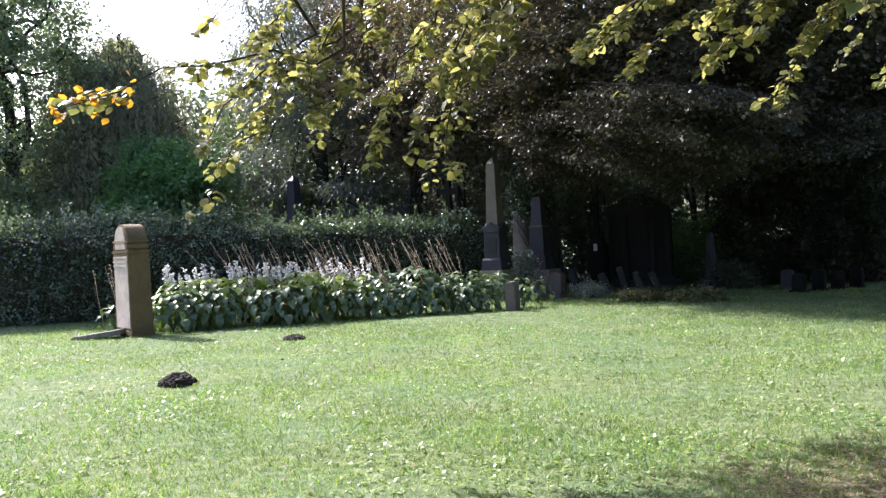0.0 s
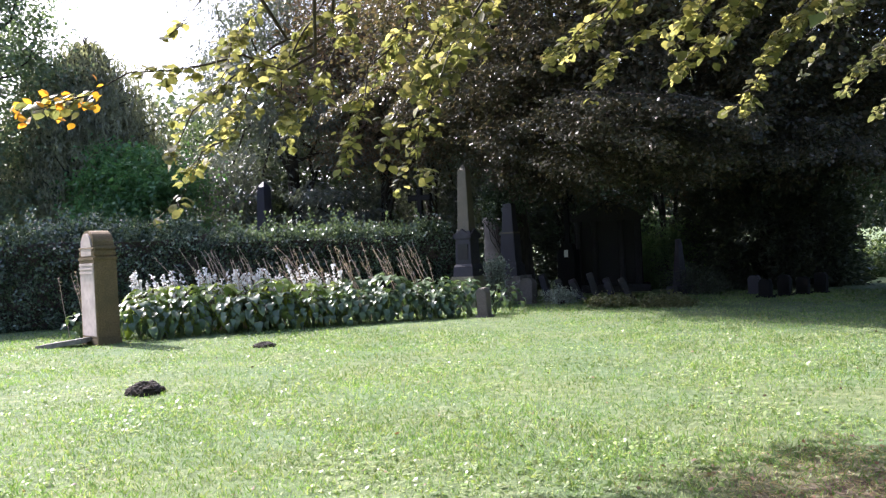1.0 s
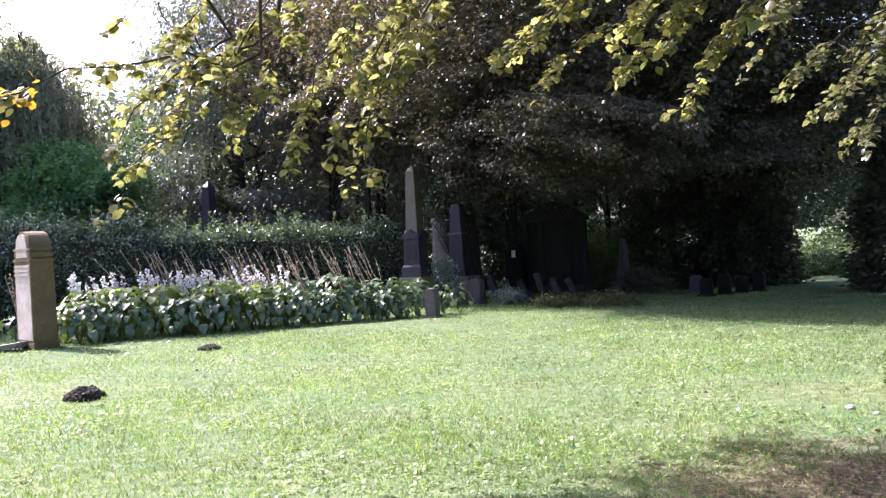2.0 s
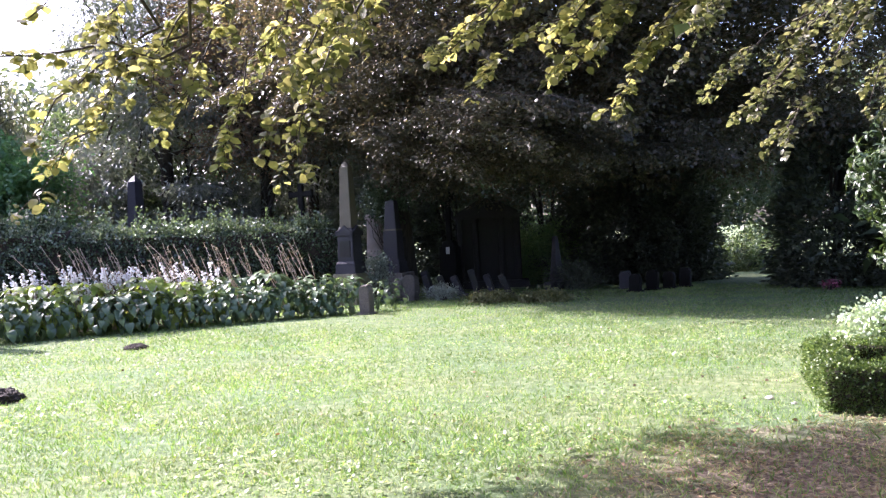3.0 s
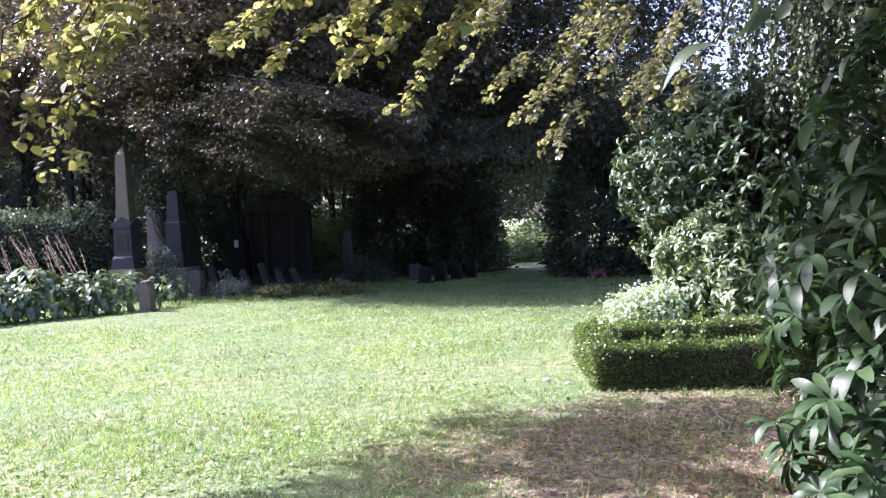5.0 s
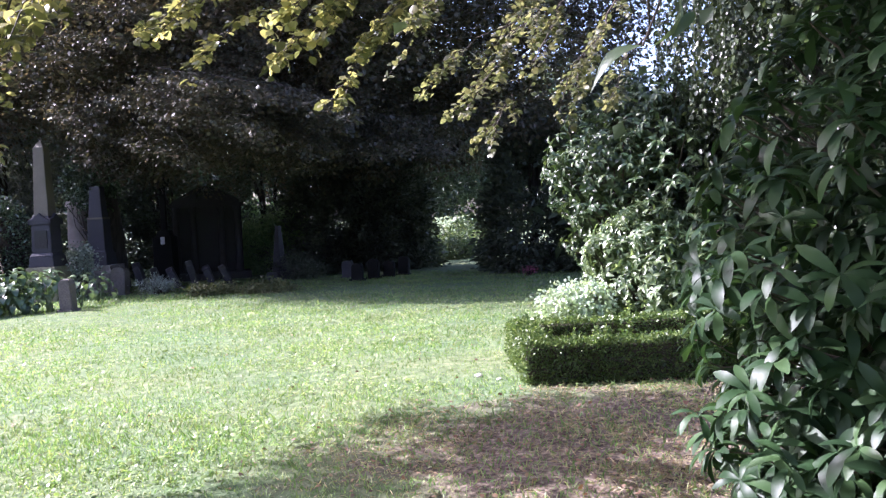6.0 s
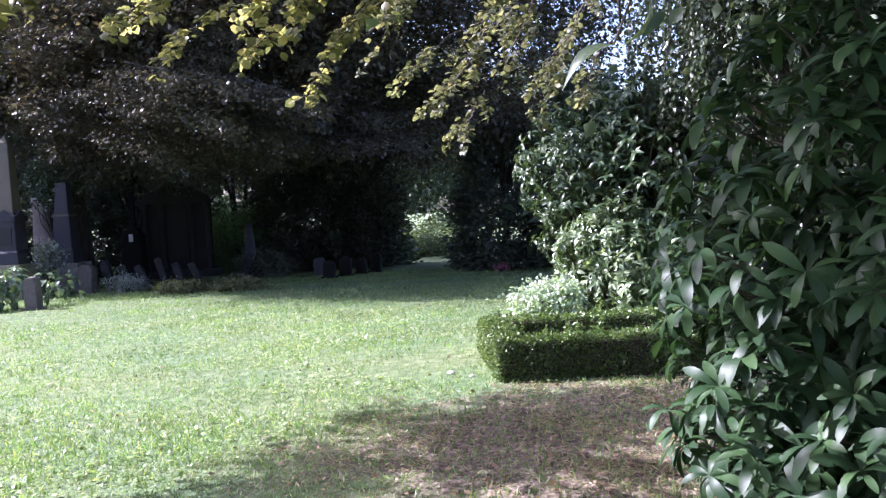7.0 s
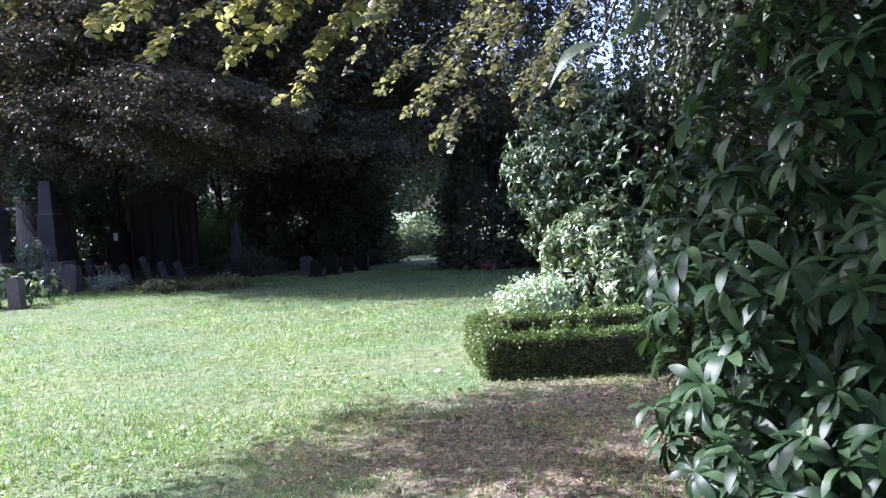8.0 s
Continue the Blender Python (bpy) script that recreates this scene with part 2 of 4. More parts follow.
OVAL = (np.array([(0, 0, 0), (0.36, 0.3, 0.08), (0.34, 0.68, 0.06), (0, 1, -0.08), (-0.34, 0.68, 0.06), (-0.36, 0.3, 0.08)]),
        np.array([(0, 1, 5), (1, 2, 4), (1, 4, 5), (2, 3, 4)]))
DIAMOND = (np.array([(0, 0, 0), (0.36, 0.45, 0.1), (0, 1, -0.06), (-0.36, 0.45, 0.1)]), np.array([(0, 1, 2), (0, 2, 3)]))
NEEDLE = (np.array([(0, 0, 0), (0.13, 0.4, 0.02), (0, 1, -0.06), (-0.13, 0.4, 0.02)]), np.array([(0, 1, 2), (0, 2, 3)]))


def long_leaf(widths, fold, droop, rows=None, ripple=0.0):
    """A leaf with a midrib, in rows from base to tip: half widths, folded up at the sides, drooping to the tip."""
    n = len(widths)
    v, f = [], []
    for i, w in enumerate(widths):
        y = i / (n - 1)
        z = -droop * y * y + 0.12 * math.sin(y * math.pi)
        rp = ripple * (1 if i % 2 else -1)
        v += [(-w, y, z + fold * w + rp), (0, y, z), (w, y, z + fold * w - rp)]
    for i in range(n - 1):
        a, b = 3 * i, 3 * i + 3
        f += [(a, a + 1, b + 1), (a, b + 1, b), (a + 1, a + 2, b + 2), (a + 1, b + 2, b + 1)]
    return np.array(v, float), np.array(f)


RHODO = long_leaf([0.010, 0.05, 0.095, 0.125, 0.142, 0.142, 0.11, 0.025], 0.16, 0.16)
RHODO_LOW = long_leaf([0.03, 0.17, 0.16, 0.01], 0.3, 0.2)
BROAD = long_leaf([0.02, 0.24, 0.35, 0.36, 0.27, 0.12, 0.01], 0.2, 0.2)
HOSTA_LEAF = long_leaf([0.04, 0.30, 0.38, 0.34, 0.22, 0.01], 0.30, 0.55, ripple=0.02)


def scatter(template, p, along, normal, length, width=1.0):
    """Vertices and triangles of a template set at every point, its length along one direction, its face to another."""
    tv, tf = template
    a = unit(along)
    b = unit(np.cross(a, normal))
    n = np.cross(b, a)
    length = np.broadcast_to(np.asarray(length, float), (len(p),))[:, None, None]
    v = p[:, None] + length * (tv[None, :, 0, None] * b[:, None] * width + tv[None, :, 1, None] * a[:, None] + tv[None, :, 2, None] * n[:, None])
    k = len(tv)
    f = tf[None] + (np.arange(len(p)) * k)[:, None, None]
    return v.reshape(-1, 3), f.reshape(-1, 3)


def merge(pieces):
    vs, fs, o = [], [], 0
    for v, f in pieces:
        vs.append(v)
        fs.append(f + o)
        o += len(v)
    return np.concatenate(vs), np.concatenate(fs)


def tube(points, radii, sides=7):
    """A tapered tube along a line of points."""
    p = np.asarray(points, float)
    r = np.asarray(radii, float)
    d = unit(np.gradient(p, axis=0))
    ref = np.where(np.abs(d[:, 2:3]) > 0.8, np.array([[1.0, 0, 0]]), np.array([[0, 0, 1.0]]))
    u = unit(np.cross(d, ref))
    w = np.cross(d, u)
    a = np.linspace(0, 2 * math.pi, sides, endpoint=False)
    v = p[:, None] + r[:, None, None] * (np.cos(a)[None, :, None] * u[:, None] + np.sin(a)[None, :, None] * w[:, None])
    f = []
    for i in range(len(p) - 1):
        for j in range(sides):
            q, s = i * sides + j, i * sides + (j + 1) % sides
            f += [(q, s, s + sides), (q, s + sides, q + sides)]
    return v.reshape(-1, 3), np.array(f)


def bend(a, b, n=6, sag=0.0, wob=0.05):
    """A slightly crooked line from a to b that sags or arches."""
    a, b = np.asarray(a, float), np.asarray(b, float)
    t = np.linspace(0, 1, n)[:, None]
    p = a + (b - a) * t
    p[:, 2] -= sag * (4 * t * (1 - t))[:, 0]
    size = np.linalg.norm(b - a)
    p[1:-1] += rng.normal(0, wob * size, (n - 2, 3))
    return p


def cloud(n, centre, radii, clumps, spread, shell=0.35, flat=0.55, low=-1.0):
    """Leaf places in clumps through an ellipsoid: more of them near its skin. Returns places and their clumps' middles."""
    d = unit(rng.normal(size=(clumps * 3, 3)))
    d = d[d[:, 2] > low][:clumps]
    r = shell + (1 - shell) * rng.random(len(d)) ** 0.5
    c = np.asarray(centre) + d * r[:, None] * np.asarray(radii)
    size = spread * rng.uniform(0.5, 1.5, len(c))
    k = rng.integers(0, len(c), n)
    off = rng.normal(size=(n, 3)) * size[k][:, None] * np.array([1, 1, flat])
    return c[k] + off, c[k], c


def foliage(name, p, mid, template, size, mat, up=0.9, droop=0.3, width=1.0):
    out = unit(p - mid + rng.normal(0, 0.15, p.shape))
    along = out + rng.normal(0, 0.5, p.shape) - np.array([0, 0, droop])
    normal = rng.normal(0, 0.55, p.shape) + np.array([0, 0, up])
    return mesh_np(name, *scatter(template, p, along, normal, size * rng.uniform(0.65, 1.3, len(p)), width), mat)


def tree(name, label, base, height, radius, centre, radii, n, clumps, spread, size, mat, bark=None, template=DIAMOND,
         shell=0.35, flat=0.55, low=-1.0, droop=0.3, limbs=10, lean=(0, 0), category="tree", up=0.9):
    """A tree: tapered trunk with limbs to its clumps, and a crown of leaves. centre is relative to the base."""
    x, y = base
    z = gz(x, y)
    t = thing(name, label, category, (x, y, z - 0.05))
    p, mid, c = cloud(n, centre, radii, clumps, spread, shell, flat, low)
    top = np.array([lean[0], lean[1], height])
    line = bend((0, 0, 0), top, 9, 0, 0.008)
    rad = radius * np.linspace(1, 0.18, 9)
    rad[0] *= 1.35
    part("trunk", mesh_np("trunk", *tube(line, rad, 12), bark or M_BARK), None, t)
    pick = c[rng.choice(len(c), min(limbs, len(c)), replace=False)]
    for e in pick:
        f = rng.uniform(0.3, 0.85)
        s = line[int(f * 8)]
        ln = bend(s, e, 6, -0.25, 0.04)
        part("limb", mesh_np("limb", *tube(ln, np.linspace(radius * 0.32, radius * 0.05, 6), 6), bark or M_BARK), None, t)
    keep = p[:, 2] > 0.25
    # the beech's skirt stays clear of the obelisk beside it
    keep &= ~((p[:, 0] + x < 2.3) & (p[:, 0] + x > 0.2) & (p[:, 1] + y < 21.9) & (p[:, 2] + z < 4.4))
    part("crown", foliage("crown", p[keep], mid[keep], template, size, mat, up, droop), None, t)
    return t


def box_bm(bm, cx, cy, z0, z1, wx, wy, taper=1.0, bevel=0.012):
    """A block with softened edges, narrower at its top by the taper."""
    r = bmesh.ops.create_cube(bm, size=1.0)
    vs = r["verts"]
    for v in vs:
        k = taper if v.co.z > 0 else 1.0
        v.co = (cx + v.co.x * wx * k, cy + v.co.y * wy * k, z0 if v.co.z < 0 else z1)
    if bevel:
        es = {e for v in vs for e in v.link_edges}
        bmesh.ops.bevel(bm, geom=list(es), offset=bevel, segments=2, affect="EDGES")


def block(name, parent, mat, cx, cy, z0, z1, wx, wy, taper=1.0, bevel=0.012, label=""):
    bm = bmesh.new()
    box_bm(bm, cx, cy, z0, z1, wx, wy, taper, bevel)
    return part(name, bm, mat, parent, label)


def prism(name, parent, mat, outline, y0, y1, bevel=0.012, label=""):
    """An upright outline in x and z, thick from y0 to y1."""
    bm = bmesh.new()
    vs = [bm.verts.new((x, y0, z)) for x, z in outline]
    f = bm.faces.new(vs)
    r = bmesh.ops.extrude_face_region(bm, geom=[f])
    bmesh.ops.translate(bm, verts=[v for v in r["geom"] if isinstance(v, bmesh.types.BMVert)], vec=(0, y1 - y0, 0))
    if bevel:
        bmesh.ops.bevel(bm, geom=[e for e in bm.edges if e.calc_face_angle(0) > 0.6], offset=bevel, segments=2, affect="EDGES")
    return part(name, bm, mat, parent, label)


def arch(w, z0, z1, rise, n=12):
    """Outline of a slab with an arched head."""
    return [(-w / 2, z0), (w / 2, z0)] + [(w / 2 * math.cos(a), z1 - rise + rise * math.sin(a)) for a in np.linspace(0, math.pi, n)]


# ---- ground ----
def build_ground():
    inner = np.linspace(-12, 30, 106)
    far = np.array([40, 55, 80, 130, 220, 400, 800, 1600])
    xs = np.concatenate([-far[::-1], np.linspace(-30, -13, 16), inner, far[1:]])
    ys = xs
    X, Y = np.meshgrid(xs, ys, indexing="ij")
    Z = terrain(X, np.minimum(Y, 200))
    near = (np.hypot(X, Y) < 40)
    hump = np.array([noise.noise(Vector((x * 0.35, y * 0.35, 0))) for x, y in zip(X.ravel(), Y.ravel())]).reshape(X.shape)
    Z = Z + near * hump * 0.03
    v = np.stack([X, Y, Z], -1).reshape(-1, 3)
    n = len(ys)
    i, j = np.meshgrid(np.arange(len(xs) - 1), np.arange(n - 1), indexing="ij")
    a = (i * n + j).ravel()
    f = np.concatenate([np.stack([a, a + n, a + n + 1], 1), np.stack([a, a + n + 1, a + 1], 1)])
    ob = new("ground", mesh_np("ground", v, f, M_GROUND))
    tagged(ob, "mown green lawn with bare brown earth under the trees", "lawn", kind="structure")


build_ground()


def bare(x, y):
    """How bare the earth is under the overhanging boughs, 0 to 1."""
    c, s = math.cos(radians(-24)), math.sin(radians(-24))
    dx, dy = x - 4.35, y - 3.25
    u, v = (c * dx + s * dy) / 3.7, (-s * dx + c * dy) / 2.1
    return np.clip(1 - np.hypot(u, v), 0, 1)


def sector(n, r0, r1, a0, a1, power=1.0):
    """Places on the lawn before the eye, thinning out with distance."""
    r = r0 + (r1 - r0) * rng.random(n) ** power
    a = np.radians(rng.uniform(a0, a1, n))
    return r * np.sin(a), r * np.cos(a)


def build_grass():
    blade = (np.array([(-0.5, 0, 0), (0.5, 0, 0), (0.25, 0.62, 0.05), (0, 1, 0.25)]),
             np.array([(0, 1, 2), (0, 2, 3)]))
    x, y = sector(310000, 3.0, 24.0, -34, 66, 1.25)
    dens = 1 - 0.62 * np.clip(bare(x, y) * 2.6, 0, 1)
    patchy = np.array([noise.noise(Vector((a * 1.3, b * 1.3, 3))) for a, b in zip(x, y)])
    keep = rng.random(len(x)) < dens * (0.75 + 0.6 * patchy)
    x, y = x[keep], y[keep]
    p = np.stack([x, y, terrain(x, y) - 0.005], 1)
    d = np.hypot(x, y)
    lean = rng.normal(0, 0.75, (len(p), 3))
    lean[:, 2] = 1.0
    face = rng.normal(size=(len(p), 3))
    size = rng.uniform(0.028, 0.062, len(p))
    v, f = scatter(blade, p, lean, face, size, 1.0)
    # narrow blades: width a tenth of the length, a little wider far off where blades merge into tufts
    k = len(blade[0])
    mid = v.reshape(-1, k, 3)
    c = mid.mean(1, keepdims=True)
    b = unit(np.cross(unit(lean), face))[:, None]
    s = ((mid - p[:, None]) * b).sum(-1, keepdims=True)
    w = (0.105 + 0.011 * d)[:, None, None]
    mid = mid - s * b * (1 - w)
    ob = new("grass", mesh_np("grass", mid.reshape(-1, 3), f, M_GRASS))
    tagged(ob, "short sunlit green grass blades of the lawn", "grass", kind="stuff")
    # dry straw-coloured blades lying over the bare earth
    x, y = sector(90000, 3.0, 9.0, -8, 66, 1.0)
    pat = np.array([noise.noise(Vector((a * 2.1, b * 2.1, 5))) for a, b in zip(x, y)])
    keep = rng.random(len(x)) < np.clip(bare(x, y) * 3.0, 0, 1) * np.clip(0.35 + 1.3 * pat, 0, 1)
    x, y = x[keep], y[keep]
    p = np.stack([x, y, terrain(x, y) + rng.uniform(0, 0.012, len(x))], 1)
    al = rng.normal(size=(len(p), 3)) * np.array([1, 1, 0.3]) + np.array([0, 0, 0.15])
    v, f = scatter(NEEDLE, p, al, rng.normal(0, 0.5, (len(p), 3)) + np.array([0, 0, 1]), rng.uniform(0.025, 0.07, len(p)), 0.5)
    ob = new("dry_grass", mesh_np("dry_grass", v, f, M_STRAW))
    tagged(ob, "dry straw-coloured grass matted over bare earth", "dry grass", kind="stuff")
    # broad-leaved weeds in patches
    x, y = sector(19000, 3.2, 15.0, -34, 60, 1.2)
    patchy = np.array([noise.noise(Vector((a * 0.9, b * 0.9, 9))) for a, b in zip(x, y)])
    keep = (patchy > 0.05) & (rng.random(len(x)) > 2.5 * bare(x, y))
    x, y = x[keep], y[keep]
    p = np.stack([x, y, terrain(x, y) + rng.uniform(0.01, 0.035, len(x))], 1)
    nrm = rng.normal(0, 0.4, (len(p), 3)) + np.array([0, 0, 1])
    v, f = scatter(OVAL, p, rng.normal(size=(len(p), 3)) * np.array([1, 1, 0.3]), nrm, rng.uniform(0.024, 0.054, len(p)), 0.75)
    ob = new("lawn_weeds", mesh_np("lawn_weeds", v, f, M_WEED))
    tagged(ob, "broad-leaved clover and daisy leaves in the lawn", "weeds", kind="stuff")
    # fallen leaves
    x, y = sector(9000, 3.0, 9.5, -10, 64, 1.0)
    keep = rng.random(len(x)) < np.clip(bare(x, y) * 0.9, 0, 1) + 0.012
    x, y = x[keep], y[keep]
    x2, y2 = sector(260, 4, 17, -30, 55, 1.0)
    x, y = np.concatenate([x, x2]), np.concatenate([y, y2])
    p = np.stack([x, y, terrain(x, y) + rng.uniform(0.006, 0.03, len(x))], 1)
    nrm = rng.normal(0, 0.45, (len(p), 3)) + np.array([0, 0, 1])
    v, f = scatter(OVAL, p, rng.normal(size=(len(p), 3)) * np.array([1, 1, 0.25]), nrm, rng.uniform(0.018, 0.042, len(p)), 1.1)
    ob = new("fallen_leaves", mesh_np("fallen_leaves", v, f, M_DEAD))
    tagged(ob, "brown and reddish fallen leaves scattered on the ground", "fallen leaves", kind="stuff")


build_grass()


# ---- graves and monuments ----
GRID = -34.0


def left_stele():
    x, y = -5.98, 14.95
    t = thing("gravestone", "tall weathered sandstone gravestone with rounded arched head beside hostas", "gravestone", (x, y, gz(x, y) - 0.04), -47)
    w, d = 0.76, 0.42
    block("base", t, M_SAND, 0, 0, 0, 0.16, w + 0.03, d + 0.03)
    block("shaft", t, M_SAND, 0, 0, 0.16, 1.62, w, d, 0.97, 0.015)
    head = prism("head", t, M_SAND, arch(w * 0.84, 1.84, 2.17, 0.27, 16), -d * 0.44, d * 0.46, 0.015)
    block("cornice", t, M_SAND, 0, 0, 1.60, 1.68, w + 0.02, d + 0.02, 1.02, 0.02)
    block("attic", t, M_SAND, 0, 0, 1.68, 1.80, w * 0.96, d * 0.97, 1.0, 0.02)
    block("crown_moulding", t, M_SAND, 0, 0, 1.80, 1.88, w + 0.01, d + 0.02, 0.94, 0.025)
    # front pieces are pinkish; grazing sunlight is put into their pale colour too
    prism("lunette", head, M_SANDFACE, arch(w * 0.66, 1.69, 2.12, 0.25, 14), -d * 0.50, -d * 0.42, 0.008, "carved relief panel under the arch")
    panel = block("inscription_panel", t, M_SANDFACE, 0, -d * 0.487, 0.2, 1.56, w * 0.86, 0.02, 1.0, 0.006, "pinkish smooth inscription face, paled for the grazing sun")
    for i in range(3):
        block("moulding", panel, M_SANDFACE, 0, -d * 0.50, 1.36 + 0.075 * i, 1.40 + 0.075 * i, w * 0.88, 0.04, 1.0, 0.008)
    x, y = -6.55, 14.72
    s = thing("grave_slab", "flat grey stone slab lying tilted in the grass", "grave slab", (x, y, gz(x, y)), -8)
    bm = bmesh.new()
    box_bm(bm, 0, 0, -0.04, 0.05, 0.95, 0.5, 0.96, 0.012)
    bmesh.ops.rotate(bm, verts=bm.verts, cent=(0, 0, 0), matrix=Matrix.Rotation(radians(-7), 3, "Y"))
    bmesh.ops.translate(bm, verts=bm.verts, vec=(0, 0, 0.05))
    part("slab", bm, M_ROUGH, s)


left_stele()


def obelisk_monument():
    x, y = 1.38, 20.4
    t = thing("obelisk", "tall granite obelisk on a dark pedestal and mossy plinth", "obelisk", (x, y, gz(x, y) - 0.04), GRID)
    block("foundation", t, M_PLINTH, 0, 0, 0, 0.30, 0.80, 0.80, 1.0, 0.02)
    block("plinth", t, M_PLINTH, 0, 0, 0.30, 0.84, 0.72, 0.72, 0.98, 0.02, "mossy yellowish sandstone plinth")
    block("pedestal_foot", t, M_GRANITE, 0, 0, 0.84, 1.08, 0.60, 0.60, 0.94)
    block("moulding", t, M_GRANITE, 0, 0, 1.08, 1.17, 0.57, 0.57, 0.86, 0.02)
    die = block("pedestal", t, M_GRANITE, 0, 0, 1.17, 1.86, 0.48, 0.48, 0.94, 0.015, "polished dark granite die")
    for rot in range(4):
        o = prism("gable", t, M_GRANITE, [(-0.27, 1.82), (0.27, 1.82), (0.27, 1.93), (0.12, 1.98), (0, 2.09), (-0.12, 1.98), (-0.27, 1.93)], 0.2, 0.27, 0.01)
        o.matrix_basis = pose(0, 0, 0, 0, 0, 90 * rot)
    block("cap", t, M_GRANITE, 0, 0, 1.82, 2.02, 0.5, 0.5, 0.8)
    block("shaft", t, M_SHAFT, 0, 0, 2.02, 3.60, 0.35, 0.35, 0.72, 0.01, "grey-brown tapering granite shaft")
    block("tip", t, M_SHAFT, 0, 0, 3.60, 3.78, 0.25, 0.25, 0.08, 0.004)
    block("inscription", die, M_BLACK, 0, -0.236, 1.27, 1.68, 0.30, 0.03, 1.0, 0.003)


obelisk_monument()


def second_obelisk():
    x, y = 2.72, 22.0
    t = thing("granite_pillar", "dark granite grave pillar on a rough-hewn stone base", "grave pillar", (x, y, gz(x, y) - 0.04), GRID)
    bm = bmesh.new()
    box_bm(bm, 0, 0, 0, 0.76, 0.92, 0.8, 0.93, 0)
    bmesh.ops.subdivide_edges(bm, edges=bm.edges[:], cuts=5, use_grid_fill=True)
    for v in bm.verts:
        v.co += Vector((0.05, 0.05, 0.03)) * noise.noise(v.co * 5)
    part("base", bm, M_ROUGH, t, "rough-hewn boulder-faced granite base")
    block("foot", t, M_GRANITE, 0, 0, 0.74, 1.08, 0.60, 0.56, 0.94)
    block("moulding", t, M_GRANITE, 0, 0, 1.08, 1.15, 0.54, 0.5, 0.92, 0.02)
    block("shaft", t, M_GRANITE, 0, 0, 1.15, 1.95, 0.47, 0.44, 0.88)
    block("band", t, M_SHAFT, 0, 0, 1.95, 2.0, 0.44, 0.41, 0.97)
    block("upper_shaft", t, M_GRANITE, 0, 0, 2.0, 2.8, 0.37, 0.35, 0.72)
    x, y = 2.35, 23.4
    c = thing("stone_column", "pale grey round stone column in front of the trees", "column", (x, y, gz(x, y) - 0.04))
    v, f = tube([(0, 0, 0), (0, 0, 0.3), (0, 0, 0.32), (0, 0, 1.4), (0, 0, 2.35), (0, 0, 2.36), (0, 0, 2.5)], [0.36, 0.36, 0.27, 0.26, 0.22, 0.28, 0.28], 16)
    part("column_shaft", mesh_np("column_shaft", v, f, M_SANDFACE), None, c)
    x, y = -4.79, 25.5
    o = thing("dark_obelisk", "dark polished obelisk rising behind the hedge", "obelisk", (x, y, gz(x, y) - 0.04), GRID)
    block("plinth", o, M_GRANITE, 0, 0, 0, 0.8, 0.9, 0.9)
    block("pedestal", o, M_GRANITE, 0, 0, 0.8, 1.7, 0.62, 0.62, 0.95)
    block("shaft", o, M_GRANITE, 0, 0, 1.7, 3.86, 0.44, 0.44, 0.68, 0.01)
    block("tip", o, M_GRANITE, 0, 0, 3.86, 4.05, 0.297, 0.297, 0.1, 0.004)


second_obelisk()


def stone_cross(name, label, x, y, top, w, arm, base_h, base_w, rz=GRID):
    t = thing(name, label, "cross", (x, y, gz(x, y) - 0.04), rz)
    top = top - gz(x, y) + 0.04
    block("pedestal", t, M_IRON, 0, 0, 0, base_h, base_w, base_w * 0.8, 0.9)
    block("foot", t, M_IRON, 0, 0, base_h, base_h + 0.18, base_w * 0.7, base_w * 0.6, 0.8)
    block("upright", t, M_IRON, 0, 0, base_h + 0.18, top, w, w * 0.8, 0.95)
    z = top - arm * 0.42
    bar = block("arm", t, M_IRON, 0, 0, z - w / 2, z + w / 2, arm, w * 0.76, 1.0)
    for s in (-1, 1):
        block("arm_end", bar, M_IRON, s * arm / 2, 0, z - w * 0.75, z + w * 0.75, w * 0.45, w * 0.86, 1.0, 0.02)
    return t


stone_cross("stone_cross", "black stone cross standing behind the clipped hedge", 0.24, 24.0, 3.32, 0.17, 0.75, 1.2, 0.7)
c2 = stone_cross("grave_cross", "slender black stone cross on a tall grave pedestal", 4.84, 24.5, 2.95, 0.16, 0.42, 1.45, 0.62)
block("plaque", c2, M_ENAMEL, 0.04, -0.27, 1.22, 1.44, 0.12, 0.03, 1.0, 0.004, "small white enamel plaque")


def family_tomb():
    x, y = 6.25, 25.0
    t = thing("family_tomb", "large dark stone family tomb with pediment and columns", "tomb", (x, y, gz(x, y) - 0.05), -14)
    block("step", t, M_BLACK, 0, -0.2, 0, 0.3, 2.5, 1.1)
    block("back_wall", t, M_BLACK, 0, 0.1, 0.3, 2.4, 2.1, 0.4)
    prism("pediment", t, M_BLACK, [(-1.0, 2.4), (1.0, 2.4), (1.0, 2.55), (0.35, 2.92), (0, 3.0), (-0.35, 2.92), (-1.0, 2.55)], -0.12, 0.35)
    block("cornice", t, M_BLACK, 0, 0.05, 2.34, 2.46, 2.24, 0.6)
    for s in (-0.92, -0.42, 0.42, 0.92):
        v, f = tube([(s, -0.2, 0.3), (s, -0.2, 0.42), (s, -0.2, 0.44), (s, -0.2, 2.2), (s, -0.2, 2.22), (s, -0.2, 2.34)], [0.13, 0.13, 0.095, 0.085, 0.13, 0.13], 12)
        part("column", mesh_np("column", v, f, M_BLACK), None, t)
    prism("niche", t, M_BLACK, arch(0.62, 0.4, 2.0, 0.3), -0.13, -0.08, 0.01, "arched inscription slab")


family_tomb()


